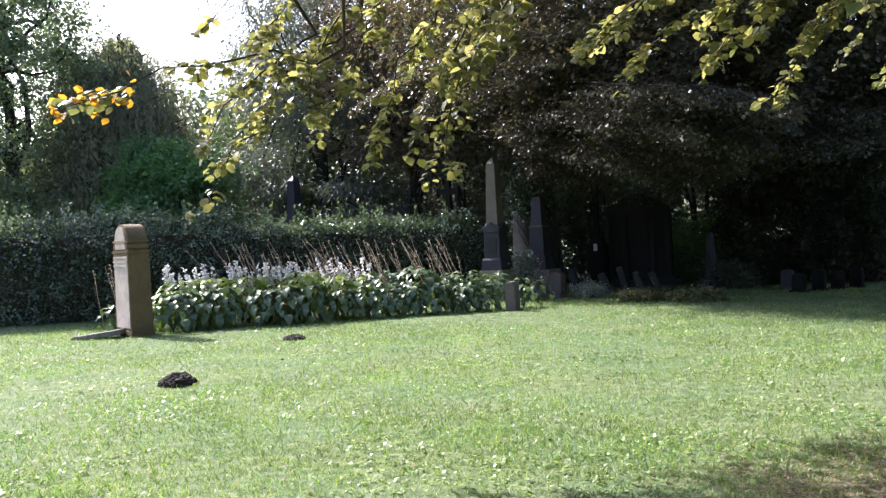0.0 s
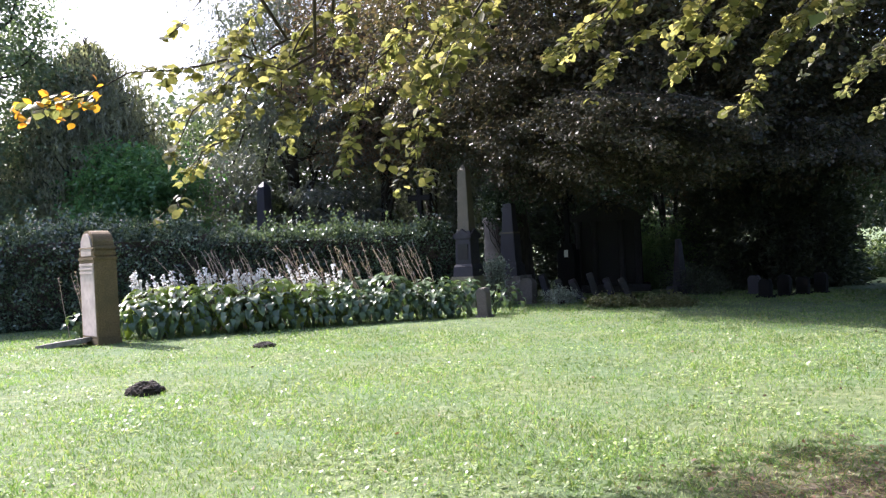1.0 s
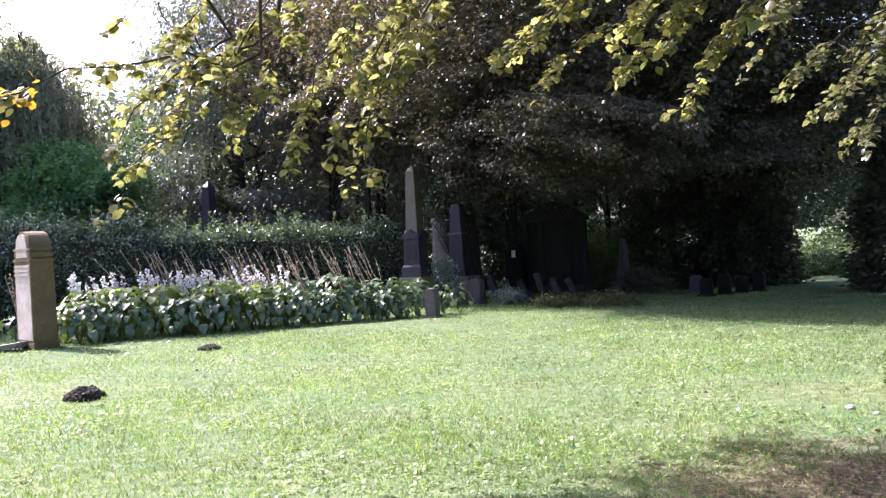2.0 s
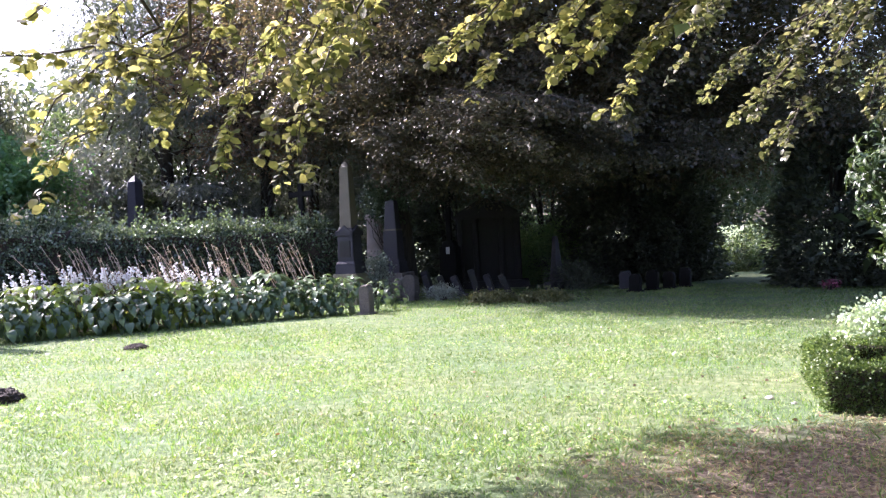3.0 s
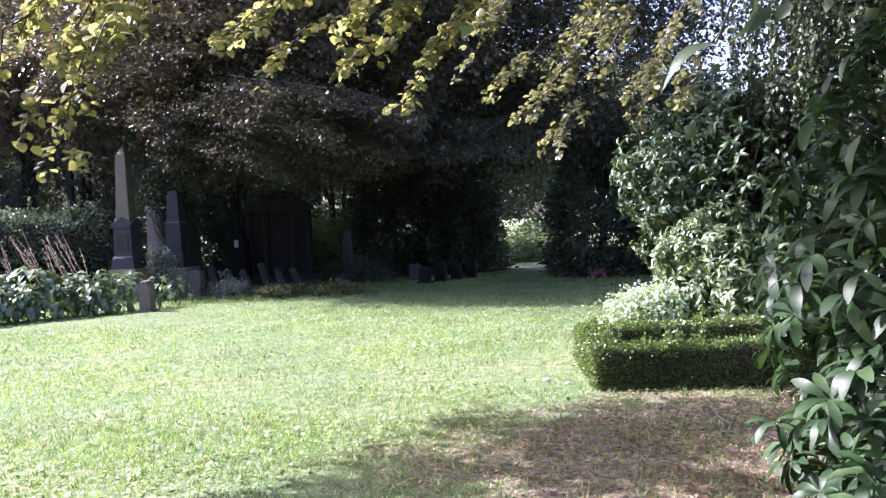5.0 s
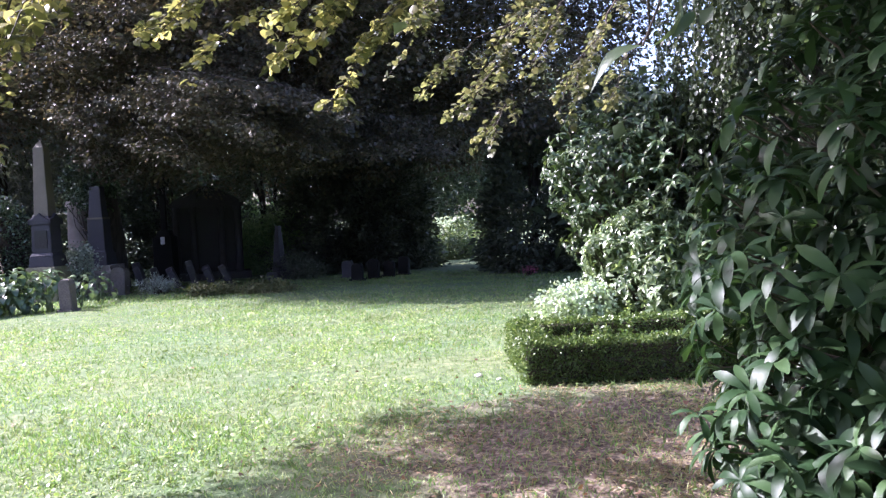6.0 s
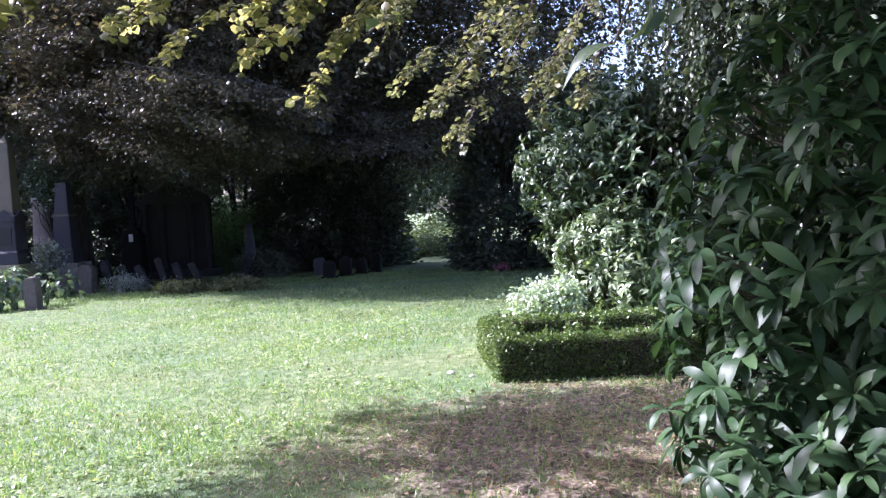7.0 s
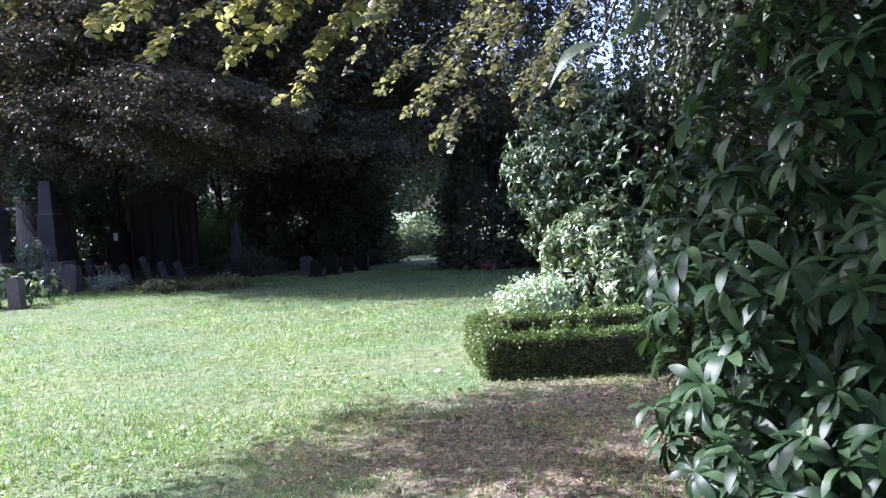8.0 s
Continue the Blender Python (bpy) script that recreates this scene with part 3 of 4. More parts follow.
def headstone(x, y, h, w, d, rz, tilt=0.0, mat=None, label="small grey headstone leaning in the grass", group="row of small headstones"):
    t = thing("headstone", label, "headstone", (x, y, gz(x, y) - 0.05), rz, group)
    o = prism("slab", t, mat or M_GREYSTONE, [(-w / 2, 0), (w / 2, 0), (w / 2, h * 0.86), (w * 0.3, h), (-w * 0.3, h), (-w / 2, h * 0.86)], -d / 2, d / 2, 0.015)
    o.matrix_basis = pose(0, 0, 0, tilt, 0, 0)
    block("foot", t, mat or M_GREYSTONE, 0, 0, 0, 0.09, w + 0.1, d + 0.12, 0.95)
    return t


headstone(1.44, 16.75, 0.68, 0.25, 0.22, GRID, 3, M_GREYSTONE, "small square sandstone post beside the hosta bed", "grave posts")
headstone(2.92, 20.5, 0.72, 0.36, 0.30, GRID, -6, M_GREYSTONE, "leaning grey stone post with sloping top", "grave posts")
for i in range(6):
    headstone(3.75 + 0.40 * i, 21.9 - 0.22 * i, 0.66 + 0.14 * (i % 3 == 0), 0.6, 0.17, 74 + 5 * (i % 2), -15 - 4 * (i % 3), M_BLACK if i % 2 else M_GRANITE,
              "dark low headstone leaning back in a shaded row")
# this row in near-black stone, darker than the leaning row
for i in range(4):
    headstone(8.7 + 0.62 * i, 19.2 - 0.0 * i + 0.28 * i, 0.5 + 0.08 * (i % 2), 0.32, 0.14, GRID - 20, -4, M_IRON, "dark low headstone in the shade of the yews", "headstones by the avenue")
headstone(9.05, 20.6, 0.55, 0.3, 0.3, GRID, 0, M_GRANITE, "squat dark stone post in the shade", "headstones by the avenue")

px, py = 7.45, 21.8
pale = thing("pointed_stone", "slender pointed grey stone with a pale bright edge", "gravestone", (px, py, gz(px, py) - 0.05), 20)
block("plinth", pale, M_GRANITE, 0, 0, 0, 0.3, 0.6, 0.5)
block("shaft", pale, M_GRANITE, 0, 0, 0.3, 1.62, 0.28, 0.34, 0.4, 0.01)


# ---- planting ----
def leafy_box(name, label, category, corners, z1, n, size, mat, core_mat, bumps=0.08, shoots=0, group="", template=DIAMOND):
    """A clipped hedge run along a line: a lumpy dark twiggy core with leaves over its faces and top."""
    (x0, y0), (x1, y1), thick = corners
    a = np.array([x1 - x0, y1 - y0])
    length = np.hypot(*a)
    a = a / length
    b = np.array([-a[1], a[0]])
    t = thing(name, label, category, (x0, y0, gz(x0, y0) - 0.02), 0, group)
    bm = bmesh.new()
    nx, nz, ny = max(4, int(length / 0.25)), 7, 4
    bmesh.ops.create_cube(bm, size=1.0)
    bmesh.ops.subdivide_edges(bm, edges=bm.edges[:], cuts=6, use_grid_fill=True)
    for v in bm.verts:
        s, q, h = v.co.x + 0.5, v.co.y * (thick - 0.07), (v.co.z + 0.5) * (z1 - 0.04)
        p = a * s * length + b * q
        v.co = (p[0], p[1], h)
        v.co += Vector((1, 1, 0.5)) * noise.noise(v.co * 1.7) * bumps
    part("core", bm, core_mat, t)
    # skin: pick a face by its area
    areas = np.array([length * z1, length * z1, length * thick, thick * z1, thick * z1])
    face = rng.choice(5, n, p=areas / areas.sum())
    s, q, h = rng.uniform(0, length, n), rng.uniform(-thick / 2, thick / 2, n), rng.random(n) * z1
    out = np.zeros((n, 3))
    for k, (sv, qv, hv, o) in enumerate([(None, -thick / 2, None, (-b[0], -b[1], 0)), (None, thick / 2, None, (b[0], b[1], 0)), (None, None, z1, (0, 0, 1)),
                                         (0.0, None, None, (-a[0], -a[1], 0)), (length, None, None, (a[0], a[1], 0))]):
        m = face == k
        if sv is not None:
            s[m] = sv
        if qv is not None:
            q[m] = qv
        if hv is not None:
            h[m] = hv
        out[m] = o
    p = np.stack([a[0] * s + b[0] * q, a[1] * s + b[1] * q, h], 1)
    lump = np.array([noise.noise(Vector(v) * 1.7) for v in p]) * bumps + np.array([noise.noise(Vector(v) * 5.0) for v in p]) * bumps * 0.6
    p += out * (lump + rng.normal(0, bumps * 0.55, n))[:, None]
    p[:, 2] = np.maximum(p[:, 2], 0.05)
    along = out * 0.7 + rng.normal(0, 0.6, p.shape) + np.array([0, 0, 0.25])
    normal = out * 0.5 + rng.normal(0, 0.5, p.shape) + np.array([0, 0, 0.6])
    pieces = [scatter(template, p, along, normal, size * rng.uniform(0.6, 1.3, n))]
    for _ in range(shoots):
        s0, q0 = rng.uniform(0, length), rng.uniform(-thick / 2, thick / 2)
        k = rng.integers(14, 40)
        hh = rng.uniform(0.25, 1.0) ** 2.2 * z1 * 0.42
        z = z1 + np.linspace(-0.05, hh, k)
        taper = np.linspace(1.0, 0.25, k)[:, None] * np.array([[1, 1, 0.3]]) * size * 1.1
        c = np.stack([np.full(k, a[0] * s0 + b[0] * q0), np.full(k, a[1] * s0 + b[1] * q0), z], 1) + rng.normal(0, 1, (k, 3)) * taper
        al = rng.normal(size=(k, 3)) + np.array([0, 0, 0.8])
        pieces.append(scatter(template, c, al, rng.normal(size=(k, 3)) + np.array([0, 0, 0.6]), size * rng.uniform(1.0, 1.5, k)))
    part("leaves", mesh_np("leaves", *merge(pieces), mat), None, t)
    return t


leafy_box("hedge", "tall dark glossy clipped laurel hedge with young shoots", "hedge", ((-11.6, 18.6), (-5.6, 20.6), 1.5), 2.12, 80000, 0.075, M_HEDGE, M_TWIG, 0.3, 170, "hedge runs", DIAMOND)
leafy_box("hedge", "tall dark glossy clipped laurel hedge with young shoots", "hedge", ((-5.6, 20.6), (0.9, 22.6), 1.3), 1.98, 80000, 0.07, M_HEDGE, M_TWIG, 0.22, 170, "hedge runs", DIAMOND)

# low box border round a grave: two long rows and one short end
E1, E2 = np.array([0.875, -0.485]), np.array([0.485, 0.875])
b0 = np.array([3.97, 5.35])


def bp(u, v):
    q = b0 + E1 * u + E2 * v
    return (float(q[0]), float(q[1]))


leafy_box("box_hedge", "low clipped box hedge bordering a grave, sunlit on top", "box hedge", (bp(0.0, 0.13), bp(2.9, 0.13), 0.26), 0.375, 26000, 0.027, M_BOX, M_TWIG, 0.022, 60, "box border", DIAMOND)
leafy_box("box_hedge", "low clipped box hedge bordering a grave, sunlit on top", "box hedge", (bp(0.02, 1.50), bp(2.9, 1.50), 0.24), 0.365, 20000, 0.027, M_BOX, M_TWIG, 0.022, 40, "box border", DIAMOND)
leafy_box("box_hedge", "short end of a clipped box hedge in bright sun", "box hedge", (bp(0.13, 0.28), bp(0.13, 1.36), 0.24), 0.37, 12000, 0.027, M_BOX, M_TWIG, 0.022, 20, "box border", DIAMOND)


def hosta(x, y, scale, mat, seed, leaves=26, label="", group="hosta bed"):
    """One hosta: a mound of broad drooping leaves on short stems."""
    r = np.random.default_rng(seed)
    t = thing("hosta", label, "hosta", (x, y, gz(x, y)), float(r.uniform(0, 360)), group)
    me = mesh_np("leaf", *HOSTA_LEAF, mat)
    for i in range(leaves):
        f = (i + 0.5) / leaves
        az = i * 2.39996 + r.uniform(-0.3, 0.3)
        rad = (0.08 + 0.40 * f ** 0.8) * scale
        h = (0.74 - 0.56 * f ** 1.5) * scale + r.uniform(-0.05, 0.05)
        tilt = 18 - 72 * f + r.uniform(-16, 16)
        o = part("leaf", me, None, t)
        size = scale * r.uniform(0.15, 0.24)
        o.matrix_basis = (pose(rad * math.cos(az), rad * math.sin(az), h, 0, 0, math.degrees(az) - 90) @ pose(0, 0, 0, tilt, r.uniform(-18, 18), r.uniform(-26, 26))
                          @ Matrix.Diagonal((size, size, size, 1)))
    # stems
    pieces = []
    for i in range(10):
        az = r.uniform(0, 6.28)
        pieces.append(tube(bend((0, 0, 0), (0.22 * math.cos(az) * scale, 0.22 * math.sin(az) * scale, 0.5 * scale), 4, 0, 0.02), [0.009, 0.008, 0.007, 0.005], 4))
    tagged(part("stalkwork", mesh_np("stalkwork", *merge(pieces), mat), None, t), kind="stuff")
    return t


def flower_stalk(x, y, h, lean, white, seed):
    r = np.random.default_rng(seed)
    name = "flower_stalk" if white else "dry_stalk"
    t = thing(name, "hosta flower stalk with white bells" if white else "dry brown seed stalk leaning over the hostas", "flower stalk", (x, y, gz(x, y)), 0,
              "white flower stalks" if white else "dry seed stalks")
    line = bend((0, 0, 0), (lean[0] * h, lean[1] * h, h), 6, -0.04, 0.01)
    part("stem", mesh_np("stem", *tube(line, np.linspace(0.010, 0.005, 6), 5), M_STALK), None, t)
    n = 26 if white else 16
    f = r.uniform(0.62, 1.0, n) if white else r.uniform(0.55, 1.0, n)
    p = np.stack([np.interp(f, np.linspace(0, 1, 6), line[:, k]) for k in range(3)], 1)
    al = r.normal(size=(n, 3)) + np.array([0, 0, -0.5 if white else 0.4])
    v, fc = scatter(OVAL, p, al, r.normal(size=(n, 3)), r.uniform(0.05, 0.085, n) if white else r.uniform(0.03, 0.06, n), 0.9 if white else 0.5)
    tagged(part("blossom_spike" if white else "seed_head", mesh_np("spike", v, fc, M_PETAL if white else M_STALK), None, t), kind="stuff")


def hosta_bed():
    a, b = np.array([-5.45, 15.3]), np.array([0.95, 17.0])
    d = unit((b - a)[None])[0]
    nrm = np.array([-d[1], d[0]])
    r = np.random.default_rng(3)
    k = 0
    for row, (count, off) in enumerate(((13, 0.05), (12, 0.55))):
        for i in range(count):
            q = a + (b - a) * ((i + 0.5 * row) / (count - 1) if count > 1 else 0) + nrm * off + r.normal(0, 0.06, 2)
            # the back row's left plants take the sunlit leaf colour
            sunlit_plant = i < 7 and row == 1
            hosta(float(q[0]), float(q[1]), float(r.uniform(0.85, 1.05)) * (0.97 if row == 0 else 1.24) * (1.0 if i < 9 else 0.86), M_HOSTA_LIT if sunlit_plant else M_HOSTA, 100 + k,
                  60, "hosta clump with broad drooping leaves, coloured yellow-green as sunlit" if sunlit_plant else "hosta clump with broad glossy drooping green leaves")
            k += 1
    hosta(-6.75, 15.9, 0.75, M_HOSTA, 501, 18, "small hosta clump in the hedge's shade", "hostas by the stone")
    hosta(-6.2, 15.7, 0.6, M_HOSTA, 502, 16, "small hosta clump beside the gravestone", "hostas by the stone")
    hosta(1.75, 17.6, 0.8, M_HOSTA, 503, 18, "hosta clump behind the grave posts", "hostas by the posts")
    hosta(2.2, 18.6, 0.8, M_HOSTA, 504, 18, "hosta clump behind the grave posts", "hostas by the posts")
    for i in range(85):
        u = r.uniform(0.0, 0.64)
        q = a + (b - a) * u + nrm * r.uniform(0.6, 1.1)
        flower_stalk(float(q[0]), float(q[1]), float(r.uniform(0.95, 1.35)), (float(r.normal(-0.12, 0.1)), float(r.normal(-0.05, 0.05))), True, 700 + i)
    for i in range(85):
        u = r.uniform(0.22, 1.0)
        q = a + (b - a) * u + nrm * r.uniform(0.7, 1.4)
        flower_stalk(float(q[0]), float(q[1]), float(r.uniform(1.2, 1.75)), (float(r.normal(-0.38, 0.12)), float(r.normal(-0.05, 0.08))), False, 900 + i)
    for i in range(9):
        flower_stalk(float(r.uniform(-7.6, -6.4)), float(r.uniform(16.3, 16.9)), float(r.uniform(1.0, 1.4)), (float(r.normal(-0.2, 0.1)), 0.0), False, 1200 + i)


hosta_bed()


def molehill(x, y, w, h, label):
    t = bmesh.new()
    bmesh.ops.create_icosphere(t, subdivisions=5, radius=1.0)
    for v in t.verts:
        k = 1 + 0.12 * noise.noise(v.co * 2.2) + 0.1 * noise.noise(v.co * 6) + 0.1 * noise.noise(v.co * 16)
        v.co = Vector((v.co.x * w * k, v.co.y * w * k, max(-0.1, v.co.z) * h * k))
    o = part("molehill", t, M_SOIL)
    o.matrix_basis = pose(x, y, gz(x, y) - 0.01, 0, 0, 30)
    tagged(o, label, "molehill")


molehill(-3.13, 8.95, 0.215, 0.15, "molehill of fresh dark crumbly soil on the lawn")
molehill(-2.57, 13.05, 0.19, 0.09, "low flattened dark molehill in the grass")


def shrub(name, label, x, y, centre, radii, n, clumps, spread, size, mat, template=DIAMOND, shell=0.3, flat=0.7, category="shrub", droop=0.1, up=0.7, group=""):
    t = thing(name, label, category, (x, y, gz(x, y) - 0.02), 0, group)
    p, mid, c = cloud(n, centre, radii, clumps, spread, shell, flat)
    keep = p[:, 2] > 0.03
    pieces = [tube(bend((rng.uniform(-0.06, 0.06), rng.uniform(-0.06, 0.06), 0), e, 5, 0, 0.05), np.linspace(0.02, 0.005, 5), 5) for e in c[:14]]
    tagged(part("stemwork", mesh_np("stemwork", *merge(pieces), M_TWIG), None, t), kind="stuff")
    part("leaves", foliage("leaves", p[keep], mid[keep], template, size, mat, up, droop), None, t)
    return t


shrub("ground_cover", "low cushion of dull green ground cover on a grave", 4.6, 18.3, (0, 0, 0.09), (0.6, 0.5, 0.14), 6000, 60, 0.08, 0.05, M_COVER, OVAL, category="ground cover", group="grave cushions")
shrub("ground_cover", "low cushion of dull green ground cover on a grave", 5.68, 17.5, (0, 0, 0.09), (0.6, 0.5, 0.14), 6000, 60, 0.08, 0.05, M_COVER, OVAL, category="ground cover", group="grave cushions")
shrub("silver_shrub", "small silvery shrub between the two granite monuments", 2.05, 20.6, (0, 0, 0.75), (0.3, 0.3, 0.6), 2600, 50, 0.09, 0.06, M_GREYBUSH, OVAL)
shrub("silver_plant", "low pale grey-leaved plant at a headstone", 3.7, 19.9, (0, 0, 0.2), (0.4, 0.35, 0.22), 2200, 40, 0.08, 0.07, M_GREYBUSH, NEEDLE)
shrub("round_bush", "dark rounded low bush around the pointed stone", 7.9, 21.6, (0, 0, 0.3), (0.9, 0.8, 0.42), 6000, 60, 0.12, 0.05, M_YEW)
shrub("variegated_bush", "pale variegated bush glowing in the sun", 7.08, 8.3, (0, 0, 0.24), (0.42, 0.4, 0.27), 6500, 60, 0.1, 0.05, M_PALE, OVAL)
shrub("sunny_shrub", "light green shrub at the far end of the avenue", 17.0, 28.0, (0, 0, 0.5), (1.5, 1.3, 0.55), 7000, 90, 0.25, 0.09, M_FAR, OVAL)
shrub("sunny_shrub", "light green shrub at the far end of the avenue", 19.5, 31.0, (0, 0, 0.7), (2.2, 1.6, 0.75), 8000, 90, 0.3, 0.1, M_FAR, OVAL)
shrub("fern_clump", "lush green plants behind the low bush", 8.8, 25.6, (0, 0, 0.9), (1.7, 0.9, 1.2), 11000, 100, 0.2, 0.16, M_FERN, NEEDLE)
shrub("sunny_shrub", "light green shrub beyond the shaded graves", 9.5, 31.0, (0, 0, 1.4), (2.6, 1.2, 1.5), 12000, 110, 0.3, 0.1, M_FERN, OVAL)

shrub("ivy", "glossy ivy climbing the dark beech trunk", 2.75, 22.75, (-0.1, 0, 2.9), (0.65, 0.4, 1.0), 5000, 60, 0.14, 0.075, M_HEDGE, OVAL, category="ivy")
shrub("pink_flowers", "small clump of pink flowers at the yew's foot", 12.2, 16.2, (0, 0, 0.16), (0.16, 0.15, 0.1), 320, 18, 0.05, 0.04, M_PINK, OVAL, category="flowers")


def pebble(x, y, s):
    bm = bmesh.new()
    bmesh.ops.create_icosphere(bm, subdivisions=3, radius=1.0)
    for v in bm.verts:
        v.co = v.co * (1 + 0.25 * noise.noise(v.co * 1.6))
        v.co = Vector((v.co.x * s, v.co.y * s * 0.8, v.co.z * s * 0.55))
    o = part("stone", bm, M_PALESTONE)
    o.matrix_basis = pose(x, y, gz(x, y) + s * 0.3, 0, 0, 40)
    tagged(o, "small pale stone lying at the box hedge's corner", "stone")


pebble(3.86, 5.95, 0.045)
pebble(3.93, 5.72, 0.03)


def whorls(centre, radii, count, rlo, per, size, template, face=None, low=-1.0, rise=0.55, reach=1.06):
    """Shoot ends over an ellipsoid, each with a whorl of long leaves; returns leaf places, directions, normals, sizes and shoot ends."""
    d = unit(rng.normal(size=(count * 3, 3)))
    d = d[d[:, 2] > low]
    if face is not None:
        d = d[(d * np.asarray(face)).sum(1) > -0.25]
    d = d[:count]
    r = rlo + (reach - rlo) * rng.random(len(d)) ** 0.6
    tip = np.asarray(centre) + d * r[:, None] * np.asarray(radii)
    axis = unit(d * 0.9 + np.array([0, 0, rise]) + rng.normal(0, 0.28, d.shape))
    u = unit(np.cross(axis, rng.normal(size=axis.shape)))
    w = np.cross(axis, u)
    P, A, N, S = [], [], [], []
    for k in range(per):
        az = 2 * math.pi * k / per + rng.normal(0, 0.25, len(d))
        out = np.cos(az)[:, None] * u + np.sin(az)[:, None] * w
        lift = rng.normal(0.15, 0.4, len(d))[:, None]
        P.append(tip + axis * rng.uniform(-0.03, 0.01, (len(d), 1)))
        A.append(unit(out + axis * lift - np.array([0, 0, 0.18])))
        N.append(axis * 0.8 + np.array([0, 0, 0.45]) + rng.normal(0, 0.22, out.shape))
        S.append(size * rng.uniform(0.7, 1.2, len(d)))
    return np.concatenate(P), np.concatenate(A), np.concatenate(N), np.concatenate(S), tip, axis


def near_rhododendron():
    x, y = 3.2, 1.42
    t = thing("rhododendron", "large glossy dark green rhododendron with leathery leaves in whorls", "rhododendron", (x, y, 0))
    P, A, N, S, tip, axis = whorls((0, 0, 1.05), (1.04, 1.04, 1.42), 640, 0.80, 9, 0.13, RHODO, rise=0.9)
    p2, a2, n2, s2, tip2, axis2 = whorls((0, 0, 1.05), (0.80, 0.80, 1.2), 620, 0.3, 8, 0.14, RHODO_LOW)
    low = whorls((0, 0, 0.62), (1.0, 1.0, 0.6), 220, 0.75, 9, 0.125, RHODO, rise=0.9)
    P, A, N, S, tip = (np.concatenate(q) for q in zip((P, A, N, S, tip), low[:5]))
    keep = P[:, 2] > 0.06
    P, A, N, S = P[keep], A[keep], N[keep], S[keep]
    view = -np.array([x, y]) / math.hypot(x, y)
    front = P[:, :2] @ view + 0.6 * (P[:, :2] @ np.array([view[1], -view[0]])) - 0.35 * np.abs(P[:, 2] - 1.1)
    order = np.argsort(-front)
    single, rest = order[:300], order[300:]
    me = mesh_np("leaf", *RHODO, M_RHODO_ONE)
    for i in single:
        a, n = Vector(A[i]), Vector(N[i])
        b = a.cross(n).normalized()
        n = b.cross(a)
        o = part("leaf", me, None, t)
        o.matrix_basis = Matrix(((b.x, a.x, n.x, P[i][0]), (b.y, a.y, n.y, P[i][1]), (b.z, a.z, n.z, P[i][2]), (0, 0, 0, 1))) @ Matrix.Diagonal((S[i], S[i], S[i], 1))
    ob = part("leaves", mesh_np("leaves", *merge([scatter(RHODO, P[rest], A[rest], N[rest], S[rest]), scatter(RHODO_LOW, p2, a2, n2, s2)]), M_RHODO), None, t)
    tagged(ob, kind="stuff")
    pieces = []
    for i in range(0, len(tip), 2):
        s = tip[i] * np.array([0.8, 0.8, 0.93])
        pieces.append(tube(bend(s, tip[i], 4, 0, 0.04), np.linspace(0.006, 0.003, 4), 5))
    for i in range(14):
        e = tip[rng.integers(len(tip))] * np.array([0.55, 0.55, 0.8])
        pieces.append(tube(bend((rng.uniform(-0.15, 0.15), rng.uniform(-0.15, 0.15), 0), e, 6, 0, 0.06), np.linspace(0.035, 0.012, 6), 6))
    tagged(part("branchwork", mesh_np("branchwork", *merge(pieces), M_TWIG), None, t), kind="stuff")


near_rhododendron()


def far_rhododendron(x, y, radii, zc, count, mat, label, size=0.15, name="rhododendron"):
    t = thing(name, label, name.replace("_", " "), (x, y, gz(x, y)))
    pieces, stems = [], []
    for cx, cy, cz, k in ((0, 0, 1.0, 0.8), (-0.3, -0.45, 0.5, 0.55), (0.4, 0.1, 0.9, 0.8), (-0.4, 0.25, 1.4, 0.5), (0.2, -0.65, 0.55, 0.5), (-0.1, 0.0, 1.75, 0.5)):
        cx, cy = cx * radii[0], cy * radii[1]
        P, A, N, S, tip, axis = whorls((cx, cy, zc * cz), np.array(radii) * k, int(count * 0.36 * k), 0.55, 7, size, RHODO_LOW, rise=0.2, reach=1.22)
        keep = P[:, 2] > 0.05
        pieces.append(scatter(RHODO_LOW, P[keep], A[keep], N[keep], S[keep]))
        for i in range(0, len(tip), 9):
            stems.append(tube(bend((cx * 0.3, cy * 0.3, 0), tip[i], 5, 0, 0.04), np.linspace(0.03, 0.006, 5), 5))
    part("leaves", mesh_np("leaves", *merge(pieces), mat), None, t)
    tagged(part("branchwork", mesh_np("branchwork", *merge(stems), M_TWIG), None, t), kind="stuff")


far_rhododendron(9.2, 8.75, (1.75, 1.6, 1.75), 1.5, 2300, M_RHODO_FAR, "tall sunlit evergreen shrub with glossy leaves beside the box border", 0.145)
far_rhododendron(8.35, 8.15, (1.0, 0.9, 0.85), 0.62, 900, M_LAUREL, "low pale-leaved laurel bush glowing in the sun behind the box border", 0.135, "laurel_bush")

# ---- trees ----
tree("beech_tree", "large dark beech with a low sweeping crown over the graves", (3.05, 23.2), 13.0, 0.42, (3.2, -2.0, 8.6), (7.4, 7.4, 6.2), 170000, 640, 0.6, 0.12, M_BEECH, flat=0.32, low=-0.95, limbs=26)
tree("beech_tree", "dark beech shading the avenue with drooping foliage", (11.3, 24.6), 14.0, 0.4, (0.8, -3.8, 8.0), (7.4, 6.6, 5.4), 130000, 560, 0.6, 0.13, M_BEECH, flat=0.32, low=-0.95, limbs=20)


